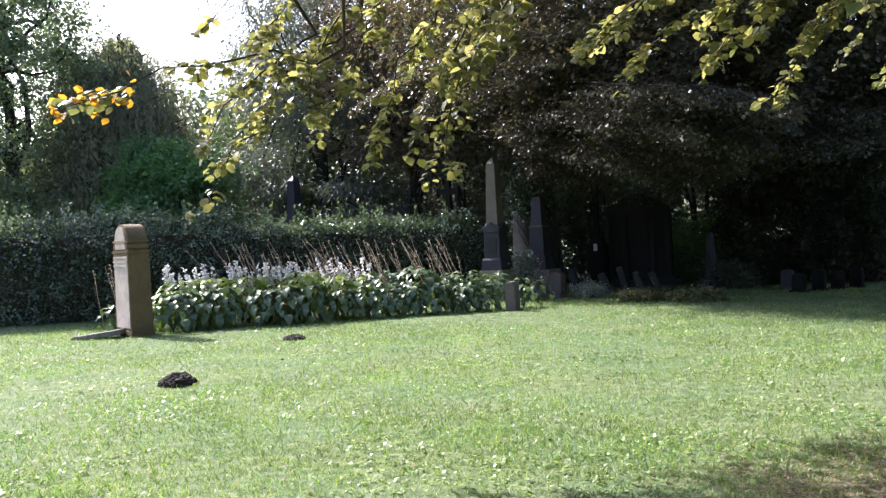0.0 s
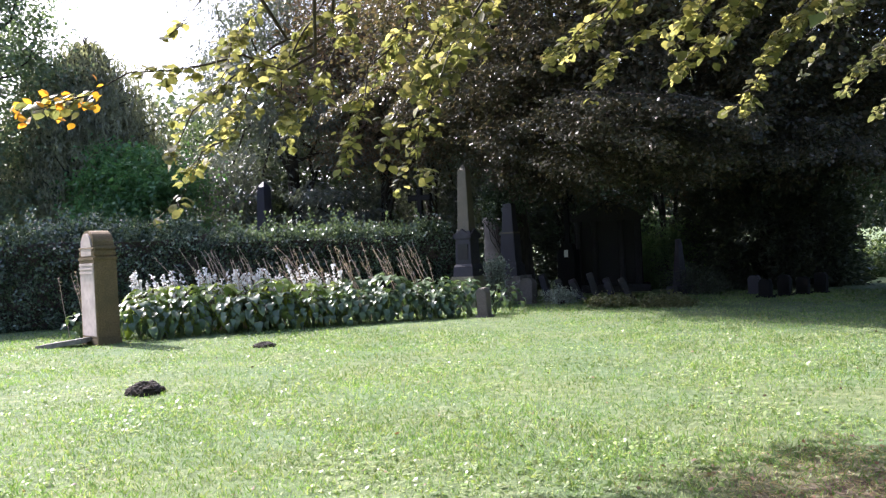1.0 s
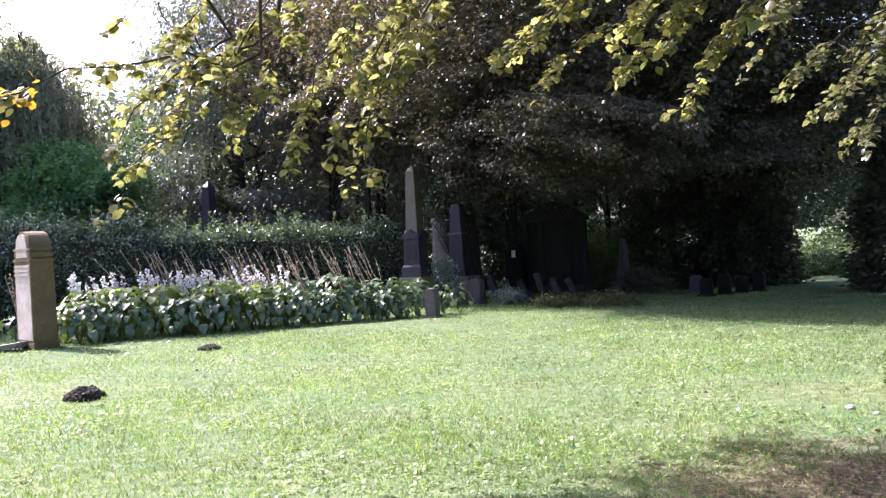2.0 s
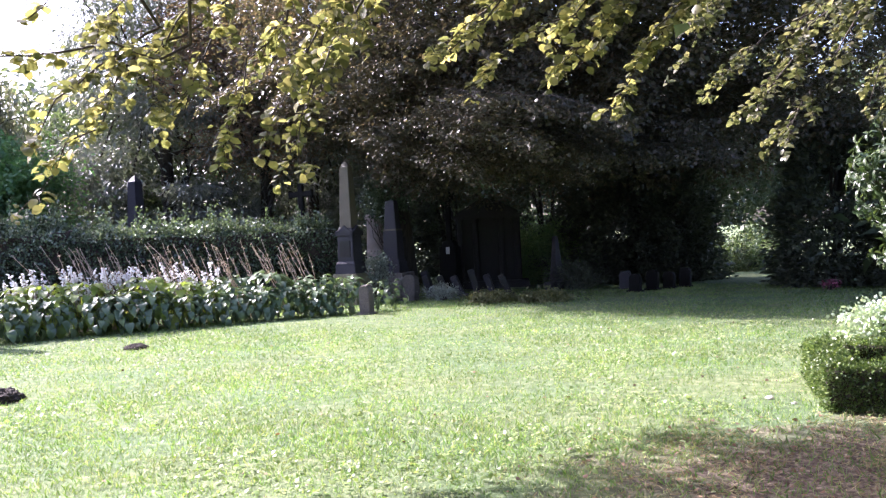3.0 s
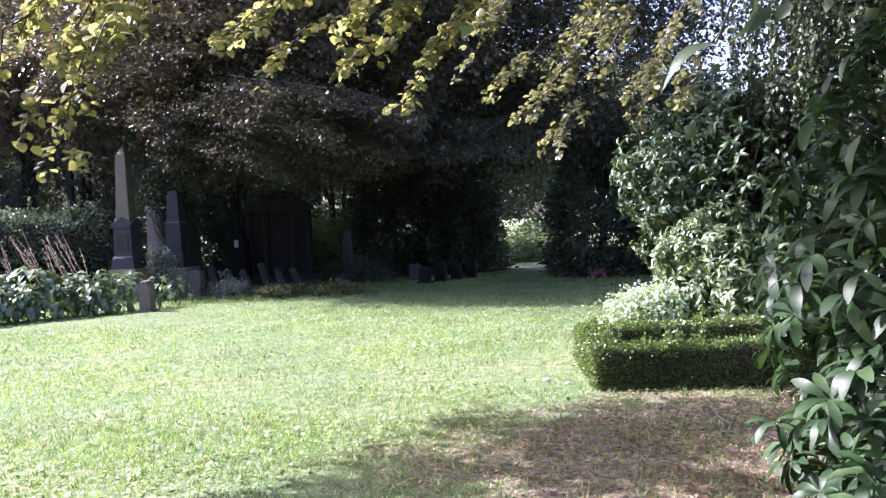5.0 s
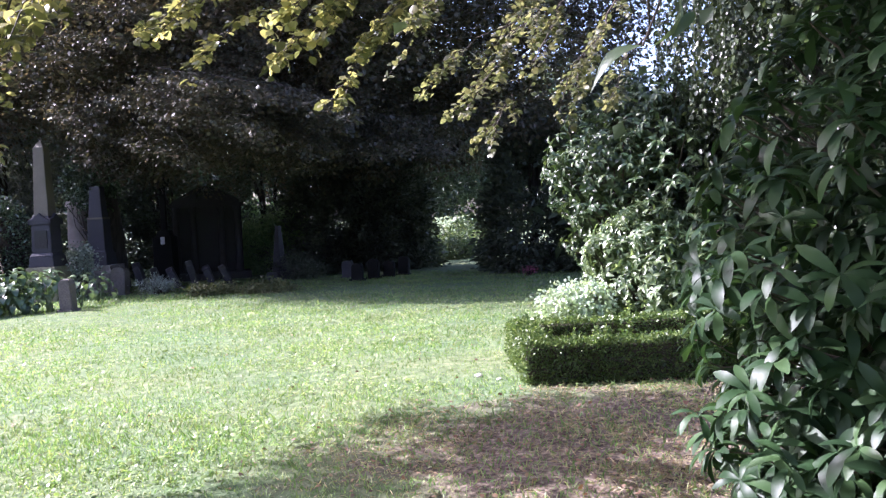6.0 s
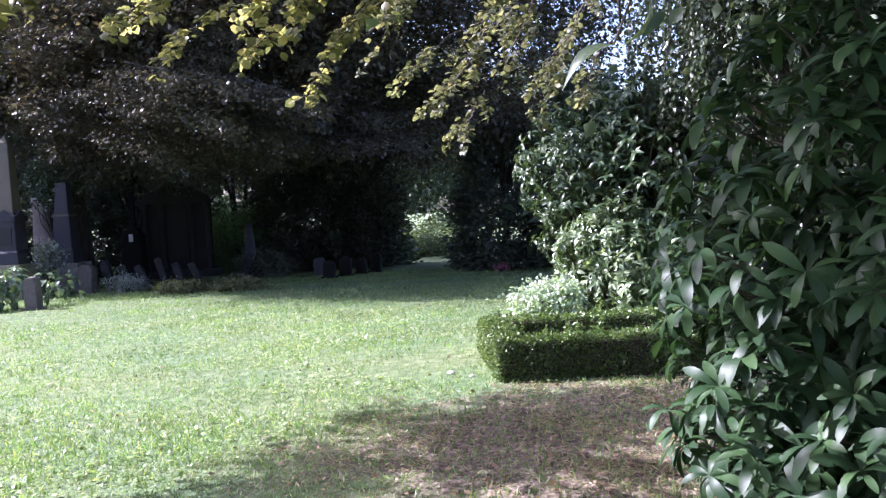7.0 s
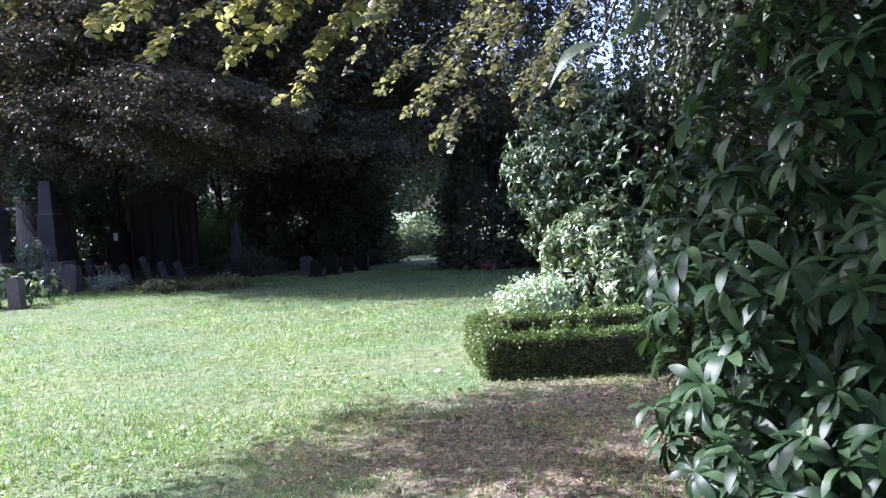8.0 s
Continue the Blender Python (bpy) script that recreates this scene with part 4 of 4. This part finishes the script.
def sweeping_boughs(count, n, seed, high=0):
    """Low boughs of the two beeches that reach out over the lawn in flat drooping tiers; their shade ends in a line across the grass."""
    r = np.random.default_rng(seed)
    a, b = np.array([2.3, 17.6]), np.array([7.9, 10.4])
    along = (b - a) / np.linalg.norm(b - a)
    inward = np.array([-along[1], along[0]])
    beeches = [o for o in scene.objects if o.name.startswith("beech_tree")]
    for i in range(count + high):
        h = 2.9 + 3.6 * r.random() ** 1.3
        q = a + (b - a) * r.uniform(-0.05, 1.08) + inward * (0.2 + 4.6 * r.random() ** 1.3)
        if i >= count:  # higher boughs, unseen, added so their shade falls on the evergreen shrub's head
            h, q = r.uniform(7.4, 9.2), np.array([11.9, 6.3]) + r.normal(0, 0.75, 2)
        e = np.array([q[0] - 0.885 * h, q[1] + 0.797 * h, h])
        if math.degrees(math.atan2(e[0], e[1])) < 5.5 and h < 5.1:
            continue
        owner = beeches[0] if e[0] < 6.5 else beeches[1]
        base = np.array(owner.matrix_basis.translation)
        tip, start = e - base, np.array([0.1, -0.1, h + r.uniform(0.8, 2.2)])
        out = unit((tip - start)[None])[0]
        side = unit(np.cross(out, [0, 0, 1.0])[None])[0]
        line = bend(start, tip, 8, -0.5, 0.015)
        limb = part("limb", mesh_np("limb", *tube(line, np.linspace(0.06, 0.008, 8), 6), M_BARK), None, owner)
        f, w = r.uniform(-1.9, 0.35, n), r.normal(0, 0.42, n)
        w *= np.clip(0.55 - 0.6 * f, 0.3, 1.3)
        p = tip + out * f[:, None] + side * w[:, None]
        p[:, 2] += -0.14 * np.abs(w) - 0.10 * (f + 1.9) ** 2 + r.normal(0, 0.06, n) + 0.16
        al = out * 0.7 + side * np.sign(w)[:, None] * 0.6 + r.normal(0, 0.35, (n, 3)) - np.array([0, 0, 0.35])
        nr = r.normal(0, 0.5, (n, 3)) + np.array([0, 0, 1.0])
        me = mesh_np("bough_leaves", *scatter(OVAL, p, al, nr, 0.085 * r.uniform(0.6, 1.25, n)), M_BEECH)
        tagged(part("bough_leaves", me, None, limb), kind="stuff")


sweeping_boughs(125, 760, 21, 16)
tree("linden_tree", "dark linden closing the end of the avenue", (20.5, 36.0), 12.0, 0.3, (0, 0, 6.6), (5.5, 4.0, 4.6), 26000, 200, 0.5, 0.2, M_LINDEN, limbs=10)
tree("linden_tree", "dark linden standing behind the family tomb", (6.2, 31.0), 13.0, 0.3, (0, 0, 7.6), (4.2, 3.0, 6.4), 18000, 200, 0.5, 0.16, M_LINDEN, limbs=12)
tree("copper_beech", "beech with reddish brown leaves behind the hedge", (-0.9, 29.0), 11.0, 0.3, (0, -1.5, 7.9), (3.4, 3.0, 3.7), 40000, 240, 0.42, 0.11, M_COPPER, limbs=16)
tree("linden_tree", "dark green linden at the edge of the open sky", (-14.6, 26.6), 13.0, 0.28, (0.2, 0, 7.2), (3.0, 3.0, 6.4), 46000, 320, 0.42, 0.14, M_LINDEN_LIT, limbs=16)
tree("linden_tree", "linden crown filling the gap behind the maple", (-6.6, 33.0), 8.0, 0.25, (0, 0, 5.0), (3.4, 3.0, 4.0), 24000, 160, 0.42, 0.16, M_LINDEN, limbs=10)
tree("maple_tree", "fresh green maple with a dense rounded crown", (-9.0, 26.2), 4.6, 0.18, (0, 0, 3.3), (2.0, 1.9, 2.3), 26000, 160, 0.3, 0.15, M_MAPLE, limbs=10)
tree("fir_tree", "tall blue-grey fir with drooping boughs", (-4.4, 29.5), 14.0, 0.3, (0, 0, 6.8), (3.6, 3.2, 6.6), 46000, 220, 0.55, 0.22, M_FIR, flat=0.3, template=NEEDLE, droop=0.7, limbs=16)
tree("linden_tree", "dark linden filling the gap behind the firs", (0.6, 37.0), 13.0, 0.3, (0, 0, 6.4), (4.6, 3.0, 6.0), 34000, 220, 0.5, 0.19, M_LINDEN, limbs=8)
tree("fir_tree", "tall blue-grey fir with drooping boughs", (0.8, 31.5), 14.0, 0.3, (0, 0, 7), (4.0, 3.2, 7), 30000, 200, 0.45, 0.25, M_FIR, template=NEEDLE, droop=0.7, limbs=14)

# added overhead, mostly out of view, to keep sky light off the rhododendron
tree("linden_tree", "dark linden whose low crown, mostly unseen, is added to shade the rhododendron", (6.9, 0.2), 7.0, 0.2, (-2.0, 0.9, 4.9), (3.2, 2.7, 2.3), 52000, 260, 0.45, 0.12, M_LINDEN, template=DIAMOND, limbs=10)


def weeping_tree(name, label, x, y, height, spread, strands, length, leaf, n_leaf, mat, bark, top_power=0.5, category="tree", cut=0.0):
    """A tree whose long thin twigs hang straight down."""
    t = thing(name, label, category, (x, y, gz(x, y) - 0.05))
    line = bend((0, 0, 0), (0, 0, height * 0.97), 9, 0, 0.006)
    rad = np.linspace(0.26, 0.04, 9)
    part("trunk", mesh_np("trunk", *tube(line, rad * 0.7, 10), bark), None, t)
    P, A = [], []
    for i in range(strands):
        h = height * (0.28 + 0.72 * rng.random() ** 0.8)
        reach = spread * (1 - (h / height) ** 5) ** 0.7 * rng.uniform(0.35, 1.0) + 0.15
        az = rng.uniform(0, 2 * math.pi)
        e = np.array([reach * math.cos(az), reach * math.sin(az), h])
        if i % 12 == 0:
            s = np.array([0, 0, max(0.3, h - reach * 0.5)])
            part("limb", mesh_np("limb", *tube(bend(s, e, 5, -0.2, 0.03), np.linspace(0.04, 0.01, 5), 5), bark), None, t)
        ln = length * rng.uniform(0.5, 1.2)
        ln = min(ln, h - 0.3 - cut)
        if ln < 0.3:
            continue
        k = max(4, int(n_leaf * ln))
        s = rng.random(k) * ln
        sway = rng.normal(0, 0.05, 2)
        P.append(np.stack([e[0] + sway[0] * s + rng.normal(0, 0.035, k), e[1] + sway[1] * s + rng.normal(0, 0.035, k), h - s], 1))
        A.append(rng.normal(0, 0.45, (k, 3)) + np.array([0, 0, -1.0]))
    P, A = np.concatenate(P), np.concatenate(A)
    v, f = scatter(NEEDLE if leaf > 0.1 else DIAMOND, P, A, rng.normal(size=P.shape), leaf * rng.uniform(0.7, 1.3, len(P)))
    part("crown", mesh_np("crown", v, f, mat), None, t)


weeping_tree("weeping_spruce", "tall weeping spruce with grey-green hanging curtains", -11.4, 28.4, 9.7, 3.1, 2400, 3.0, 0.2, 11, M_SPRUCE, M_BARK)
weeping_tree("weeping_beech", "weeping beech with long dark hanging leafy twigs", 10.85, 7.2, 8.5, 2.2, 560, 4.4, 0.08, 62, M_WEEP, M_BARK)


def yew(x, y, h, r, n, label):
    """A dense yew, broad to the ground and narrowing upwards."""
    t = thing("yew_tree", label, "yew", (x, y, gz(x, y) - 0.03))
    n = n * 3 // 5
    m = int(n / 54)
    f = rng.random(m) ** 1.25
    az = rng.uniform(0, 2 * math.pi, m)
    rad = r * np.sqrt(1 - f ** 1.8) * (0.55 + 0.5 * rng.random(m) ** 0.5)
    c = np.stack([rad * np.cos(az), rad * np.sin(az), 0.1 + h * f], 1)
    k = rng.integers(0, m, n)
    p = c[k] + rng.normal(0, 0.17, (n, 3))
    p[:, 2] = np.abs(p[:, 2])
    for i in range(3):
        e = (rng.uniform(-0.3, 0.3) * r, rng.uniform(-0.3, 0.3) * r, h * 0.85)
        part("stem", mesh_np("stem", *tube(bend((0.1 * i, 0, 0), e, 6, 0, 0.02), np.linspace(0.13, 0.03, 6), 7), M_BARK), None, t)
    mid = p * np.array([0.3, 0.3, 0.9])
    part("crown", foliage("crown", p, mid, NEEDLE, 0.19, M_YEW, 0.6, 0.1, 1.6), None, t)


yew(11.2, 24.0, 4.6, 1.9, 26000, "dense nearly black yew beside the avenue")
yew(12.2, 23.2, 4.4, 1.1, 18000, "dense nearly black yew beside the avenue")
yew(10.3, 25.3, 4.2, 1.5, 22000, "dense dark yew with paler tips beside the avenue")
yew(9.0, 27.5, 5.0, 1.8, 18000, "dense nearly black yew behind the headstones")
yew(13.4, 17.6, 3.9, 1.35, 24000, "dense nearly black yew at the avenue's edge")
for k in (0, 1, 5):
    yew(3.6 + 2.1 * k, 28.6 + 0.7 * (k % 2), 3.8 + 0.5 * (k % 3), 1.5, 9000, "dense dark yew in the shade behind the tombs")
yew(15.0, 15.6, 5.0, 1.8, 18000, "dense nearly black yew at the avenue's edge")


def far_wood(name, label, x0, y0, x1, y1, h, n, mat, depth=4.0):
    """Woods in the distance: trunks and heaped foliage along a line."""
    ob_p, mids, pieces = [], [], []
    k = max(3, int(math.hypot(x1 - x0, y1 - y0) / 4.5))
    for i in range(k):
        f = (i + 0.5) / k
        x, y = x0 + (x1 - x0) * f + rng.normal(0, 1.0), y0 + (y1 - y0) * f + rng.normal(0, depth * 0.3)
        z = gz(x, y)
        hh = h * rng.uniform(0.75, 1.2)
        p, mid, c = cloud(n // k, (x, y, z + hh * 0.52), (3.6, 3.2, hh * 0.52), 70, 0.75, 0.25)
        ob_p.append(p)
        mids.append(mid)
        pieces.append(tube(bend((x, y, z - 0.1), (x, y, z + hh * 0.8), 6, 0, 0.01), np.linspace(0.3, 0.06, 6), 8))
    p, mid = np.concatenate(ob_p), np.concatenate(mids)
    keep = p[:, 2] > -0.6
    t = thing(name, label, "woods", (0, 0, 0), 0, "", "stuff")
    part("trunks", mesh_np("trunks", *merge(pieces), M_BARK), None, t)
    part("foliage", foliage("foliage", p[keep], mid[keep], DIAMOND, 0.42, mat), None, t)


far_wood("woods", "distant dark green trees closing the view", -32, 34, 6, 42, 9, 30000, M_LINDEN)
far_wood("woods", "distant dark green trees closing the view", 4, 42, 36, 42, 12, 40000, M_LINDEN)
far_wood("woods", "dark trees beyond the evergreen shrubs", 17, 13, 26, -4, 3.7, 26000, M_LINDEN)
far_wood("woods", "trees standing behind the lawn", -26, -16, 18, -20, 6, 12000, M_LINDEN)
far_wood("woods", "trees along the far side of the lawn", -30, -10, -32, 22, 6, 12000, M_LINDEN)


# ---- the overhanging hornbeam ----
def spray(p0, p1, width, per_m, size, twig=0.012):
    """A bough from p0 to p1 with side twigs carrying leaves in flat sprays. Returns wood pieces and leaf pieces."""
    p0, p1 = np.asarray(p0, float), np.asarray(p1, float)
    line = bend(p0, p1, 8, -0.08, 0.025)
    length = np.linalg.norm(p1 - p0)
    wood = [tube(line, np.linspace(twig, twig * 0.3, 8), 6)]
    P, A, N = [], [], []
    d = unit((p1 - p0)[None])[0]
    side = unit(np.cross(d, [0, 0, 1.0])[None])[0]
    twigs = max(6, int(length * 11))
    for i in range(twigs):
        f = rng.uniform(0.12, 1.0)
        s = np.array([np.interp(f, np.linspace(0, 1, 8), line[:, k]) for k in range(3)])
        sg = 1 if i % 2 else -1
        e = s + (side * sg * rng.uniform(0.4, 1.0) + d * rng.uniform(0.3, 0.9) + np.array([0, 0, rng.uniform(-0.4, 0.2)])) * width * rng.uniform(0.5, 1.1) * (1.15 - 0.5 * f)
        tl = bend(s, e, 5, -0.02, 0.04)
        wood.append(tube(tl, np.linspace(twig * 0.35, 0.0015, 5), 4))
        k = max(4, int(per_m * np.linalg.norm(e - s)))
        g = rng.uniform(0.15, 1.05, k)
        q = s + (e - s) * g[:, None] + rng.normal(0, 0.025, (k, 3))
        td = unit((e - s)[None])[0]
        sd = unit(np.cross(td, [0, 0, 1.0])[None])[0]
        P.append(q)
        A.append(td * 0.6 + sd * rng.choice([-1, 1], k)[:, None] * 0.8 + rng.normal(0, 0.3, (k, 3)) - np.array([0, 0, 0.15]))
        N.append(rng.normal(0, 0.45, (k, 3)) + np.array([0, 0, 1.0]))
    return wood, (np.concatenate(P), np.concatenate(A), np.concatenate(N))


BOUGHS_LEFT = [
    (-0.67, 5.88, 2.98, -2.29, 4.90, 2.46, 0.20),
    (-0.96, 6.46, 3.26, -1.82, 5.84, 2.24, 0.26),
    (-0.60, 6.70, 3.40, -1.94, 6.02, 1.81, 0.26),
    (-0.94, 6.56, 3.95, -1.53, 6.24, 2.82, 0.43),
    (-0.59, 6.71, 3.79, -1.16, 6.32, 2.46, 0.46),
    (-0.27, 6.32, 3.73, -0.76, 6.07, 2.53, 0.46),
    (0.17, 6.12, 3.55, -0.50, 5.90, 2.19, 0.37),
    (0.44, 6.10, 3.62, 0.05, 5.92, 2.04, 0.34),
    (0.57, 5.68, 3.47, -0.14, 5.61, 2.30, 0.43),
    (0.61, 5.06, 3.14, 0.22, 4.89, 2.57, 0.28),
    (0.90, 5.64, 3.68, 0.53, 5.48, 2.93, 0.41),
    (-0.93, 5.43, 3.69, -1.51, 5.09, 2.94, 0.14),
]
BOUGHS_RIGHT = [
    (2.65, 6.78, 4.01, 1.42, 6.88, 3.22, 0.41),
    (3.40, 6.44, 3.94, 1.81, 6.65, 2.98, 0.43),
    (3.32, 6.19, 3.75, 2.24, 6.38, 2.83, 0.41),
    (3.66, 6.29, 3.70, 2.83, 6.43, 2.62, 0.31),
    (3.88, 6.16, 3.87, 3.07, 6.31, 3.03, 0.43),
    (2.29, 6.08, 3.62, 1.27, 6.37, 2.97, 0.24),
    (5.35, 5.95, 3.89, 3.88, 6.54, 2.84, 0.34),
    (5.56, 6.29, 3.78, 4.59, 6.55, 2.37, 0.40),
    (5.52, 6.59, 4.09, 4.47, 6.87, 2.59, 0.50),
    (6.18, 6.26, 3.90, 5.48, 6.63, 2.53, 0.50),
    (4.51, 6.61, 4.08, 3.75, 6.84, 3.28, 0.50),
    (6.48, 6.24, 3.38, 5.98, 6.46, 2.52, 0.36),
]


def hornbeam():
    bx, by = 0.2, -2.9
    t = thing("hornbeam_tree", "hornbeam with overhanging yellow-green boughs above the lawn", "tree", (bx, by, -0.05))
    o = np.array([bx, by, -0.05])
    trunk = bend((0, 0, 0), (-0.3, 0.8, 9.0), 9, 0, 0.01)
    rad = 0.34 * np.linspace(1, 0.2, 9)
    rad[0] *= 1.4
    wood = [tube(trunk, rad, 14)]
    for row in BOUGHS_LEFT + BOUGHS_RIGHT:
        w, leaf = spray(np.array(row[:3]) - o, np.array(row[3:6]) - o, row[6] * (1.25 if row in BOUGHS_LEFT else 1.7), 40, 0.09)
        bough = part("bough", mesh_np("bough", *merge(w + [tube(bend(trunk[int(rng.integers(4, 7))], np.array(row[:3]) - o, 8, -0.5, 0.02), np.linspace(0.07, 0.012, 8), 7)]), M_TWIG), None, t)
        size, leaves = (0.08, M_YELLOW) if row in BOUGHS_LEFT else (0.088, M_YELLOW) if row in BOUGHS_RIGHT[:6] else (0.072, M_OLIVE)
        me = mesh_np("bough_leaves", *scatter(OVAL, *leaf, size * rng.uniform(0.6, 1.25, len(leaf[0]))), leaves)
        tagged(part("bough_leaves", me, None, bough), kind="stuff")
    # one low twig close by, with larger leaves
    tips = np.array([(0.714, 0.700, 1.695), (0.759, 0.681, 1.756), (0.778, 0.675, 1.736)])
    ends = np.array([(0.637, 0.745, 1.643), (0.725, 0.689, 1.671), (0.734, 0.679, 1.694)])
    twig = tube(bend((0.93, 0.60, 2.1), tips[0], 6, -0.01, 0.01), np.linspace(0.004, 0.0015, 6), 5)
    part("low_twig", mesh_np("low_twig", twig[0] - o, twig[1], M_TWIG), None, t)
    low = scatter(BROAD, tips - o, ends - tips, np.array([(-0.3, -0.5, 1.0), (0.6, -0.6, 0.5), (0.2, -0.7, 0.7)]), np.linalg.norm(ends - tips, axis=1) * 0.8, 0.4)
    part("low_leaves", mesh_np("low_leaves", *low, M_LINDEN), None, t)
    # the turning tip of the longest bough
    n = 38
    f = rng.uniform(0.78, 1.05, n)
    a, b = np.array(BOUGHS_LEFT[0][:3]) - o, np.array(BOUGHS_LEFT[0][3:6]) - o
    p = a + (b - a) * f[:, None] + rng.normal(0, 0.05, (n, 3))
    part("turning_leaves", mesh_np("turning_leaves", *scatter(OVAL, p, rng.normal(size=(n, 3)) + unit((b - a)[None]), rng.normal(0, 0.5, (n, 3)) + np.array([0, 0, 1]), 0.065), M_ORANGE), None, t, "orange autumn leaves at the bough's tip")
    # crown overhead, unseen, placed to cast shade; its sunward side slopes with the light
    u, v, h = rng.uniform(3.2, 9.3, 130), rng.uniform(0.4, 5.4, 130), rng.uniform(3.8, 6.8, 130)
    # clumps added to shade the rhododendron's upper right
    u[50:], v[50:] = rng.uniform(2.9, 9.3, 80), rng.uniform(-3.4, 0.7, 80)
    u[:22] = rng.uniform(1.7, 9.3, 22)
    rim = np.minimum(5.3 - 0.42 * np.maximum(0, u - 2.4), 4.5 + 0.5 * (u - 1.0))
    v[:22] = rim[:22] - rng.uniform(0, 0.9, 22)
    h[:22] = rng.uniform(3.9, 5.2, 22)
    inside = v < rim
    c = np.stack([u - 0.885 * h, v + 0.797 * h, h], 1)[inside]
    k = rng.integers(0, len(c), 40000)
    mid = c[k] - o
    p = mid + rng.normal(0, 0.24, mid.shape) * np.array([1, 1, 0.5])
    c = c - o
    dist = np.hypot(p[:, 0] + o[0], p[:, 1] + o[1])
    keep = (p[:, 2] + o[2] - EYE) > 0.36 * dist
    part("crown", foliage("crown", p[keep], mid[keep], DIAMOND, 0.11, M_YELLOW), None, t)
    # the rest of the crown, unseen, added over the eye to block sky light
    x, y, h = rng.uniform(-4.5, 8.5, 420), rng.uniform(-7.0, 3.2, 420), rng.uniform(3.6, 8.0, 420)
    roof = np.stack([x, y, h], 1)[(y - 0.797 * h < 0.1) & (h - EYE > 0.45 * np.hypot(x, y))]
    k = rng.integers(0, len(roof), 42000)
    mid = roof[k] - o
    p = mid + rng.normal(0, 0.4, mid.shape) * np.array([1, 1, 0.45])
    keep = (p[:, 2] + o[2] - EYE) > 0.38 * np.hypot(p[:, 0] + o[0], p[:, 1] + o[1])
    part("upper_crown", foliage("upper_crown", p[keep], mid[keep], DIAMOND, 0.15, M_YELLOW), None, t)
    for e in c[rng.choice(len(c), 24, replace=False)]:
        part("limb", mesh_np("limb", *tube(bend(trunk[int(rng.integers(4, 8))], e, 7, -0.4, 0.03), np.linspace(0.08, 0.015, 7), 6), M_TWIG), None, t)
    part("trunk", mesh_np("trunk", *merge(wood), M_BARK_GREY), None, t)


hornbeam()
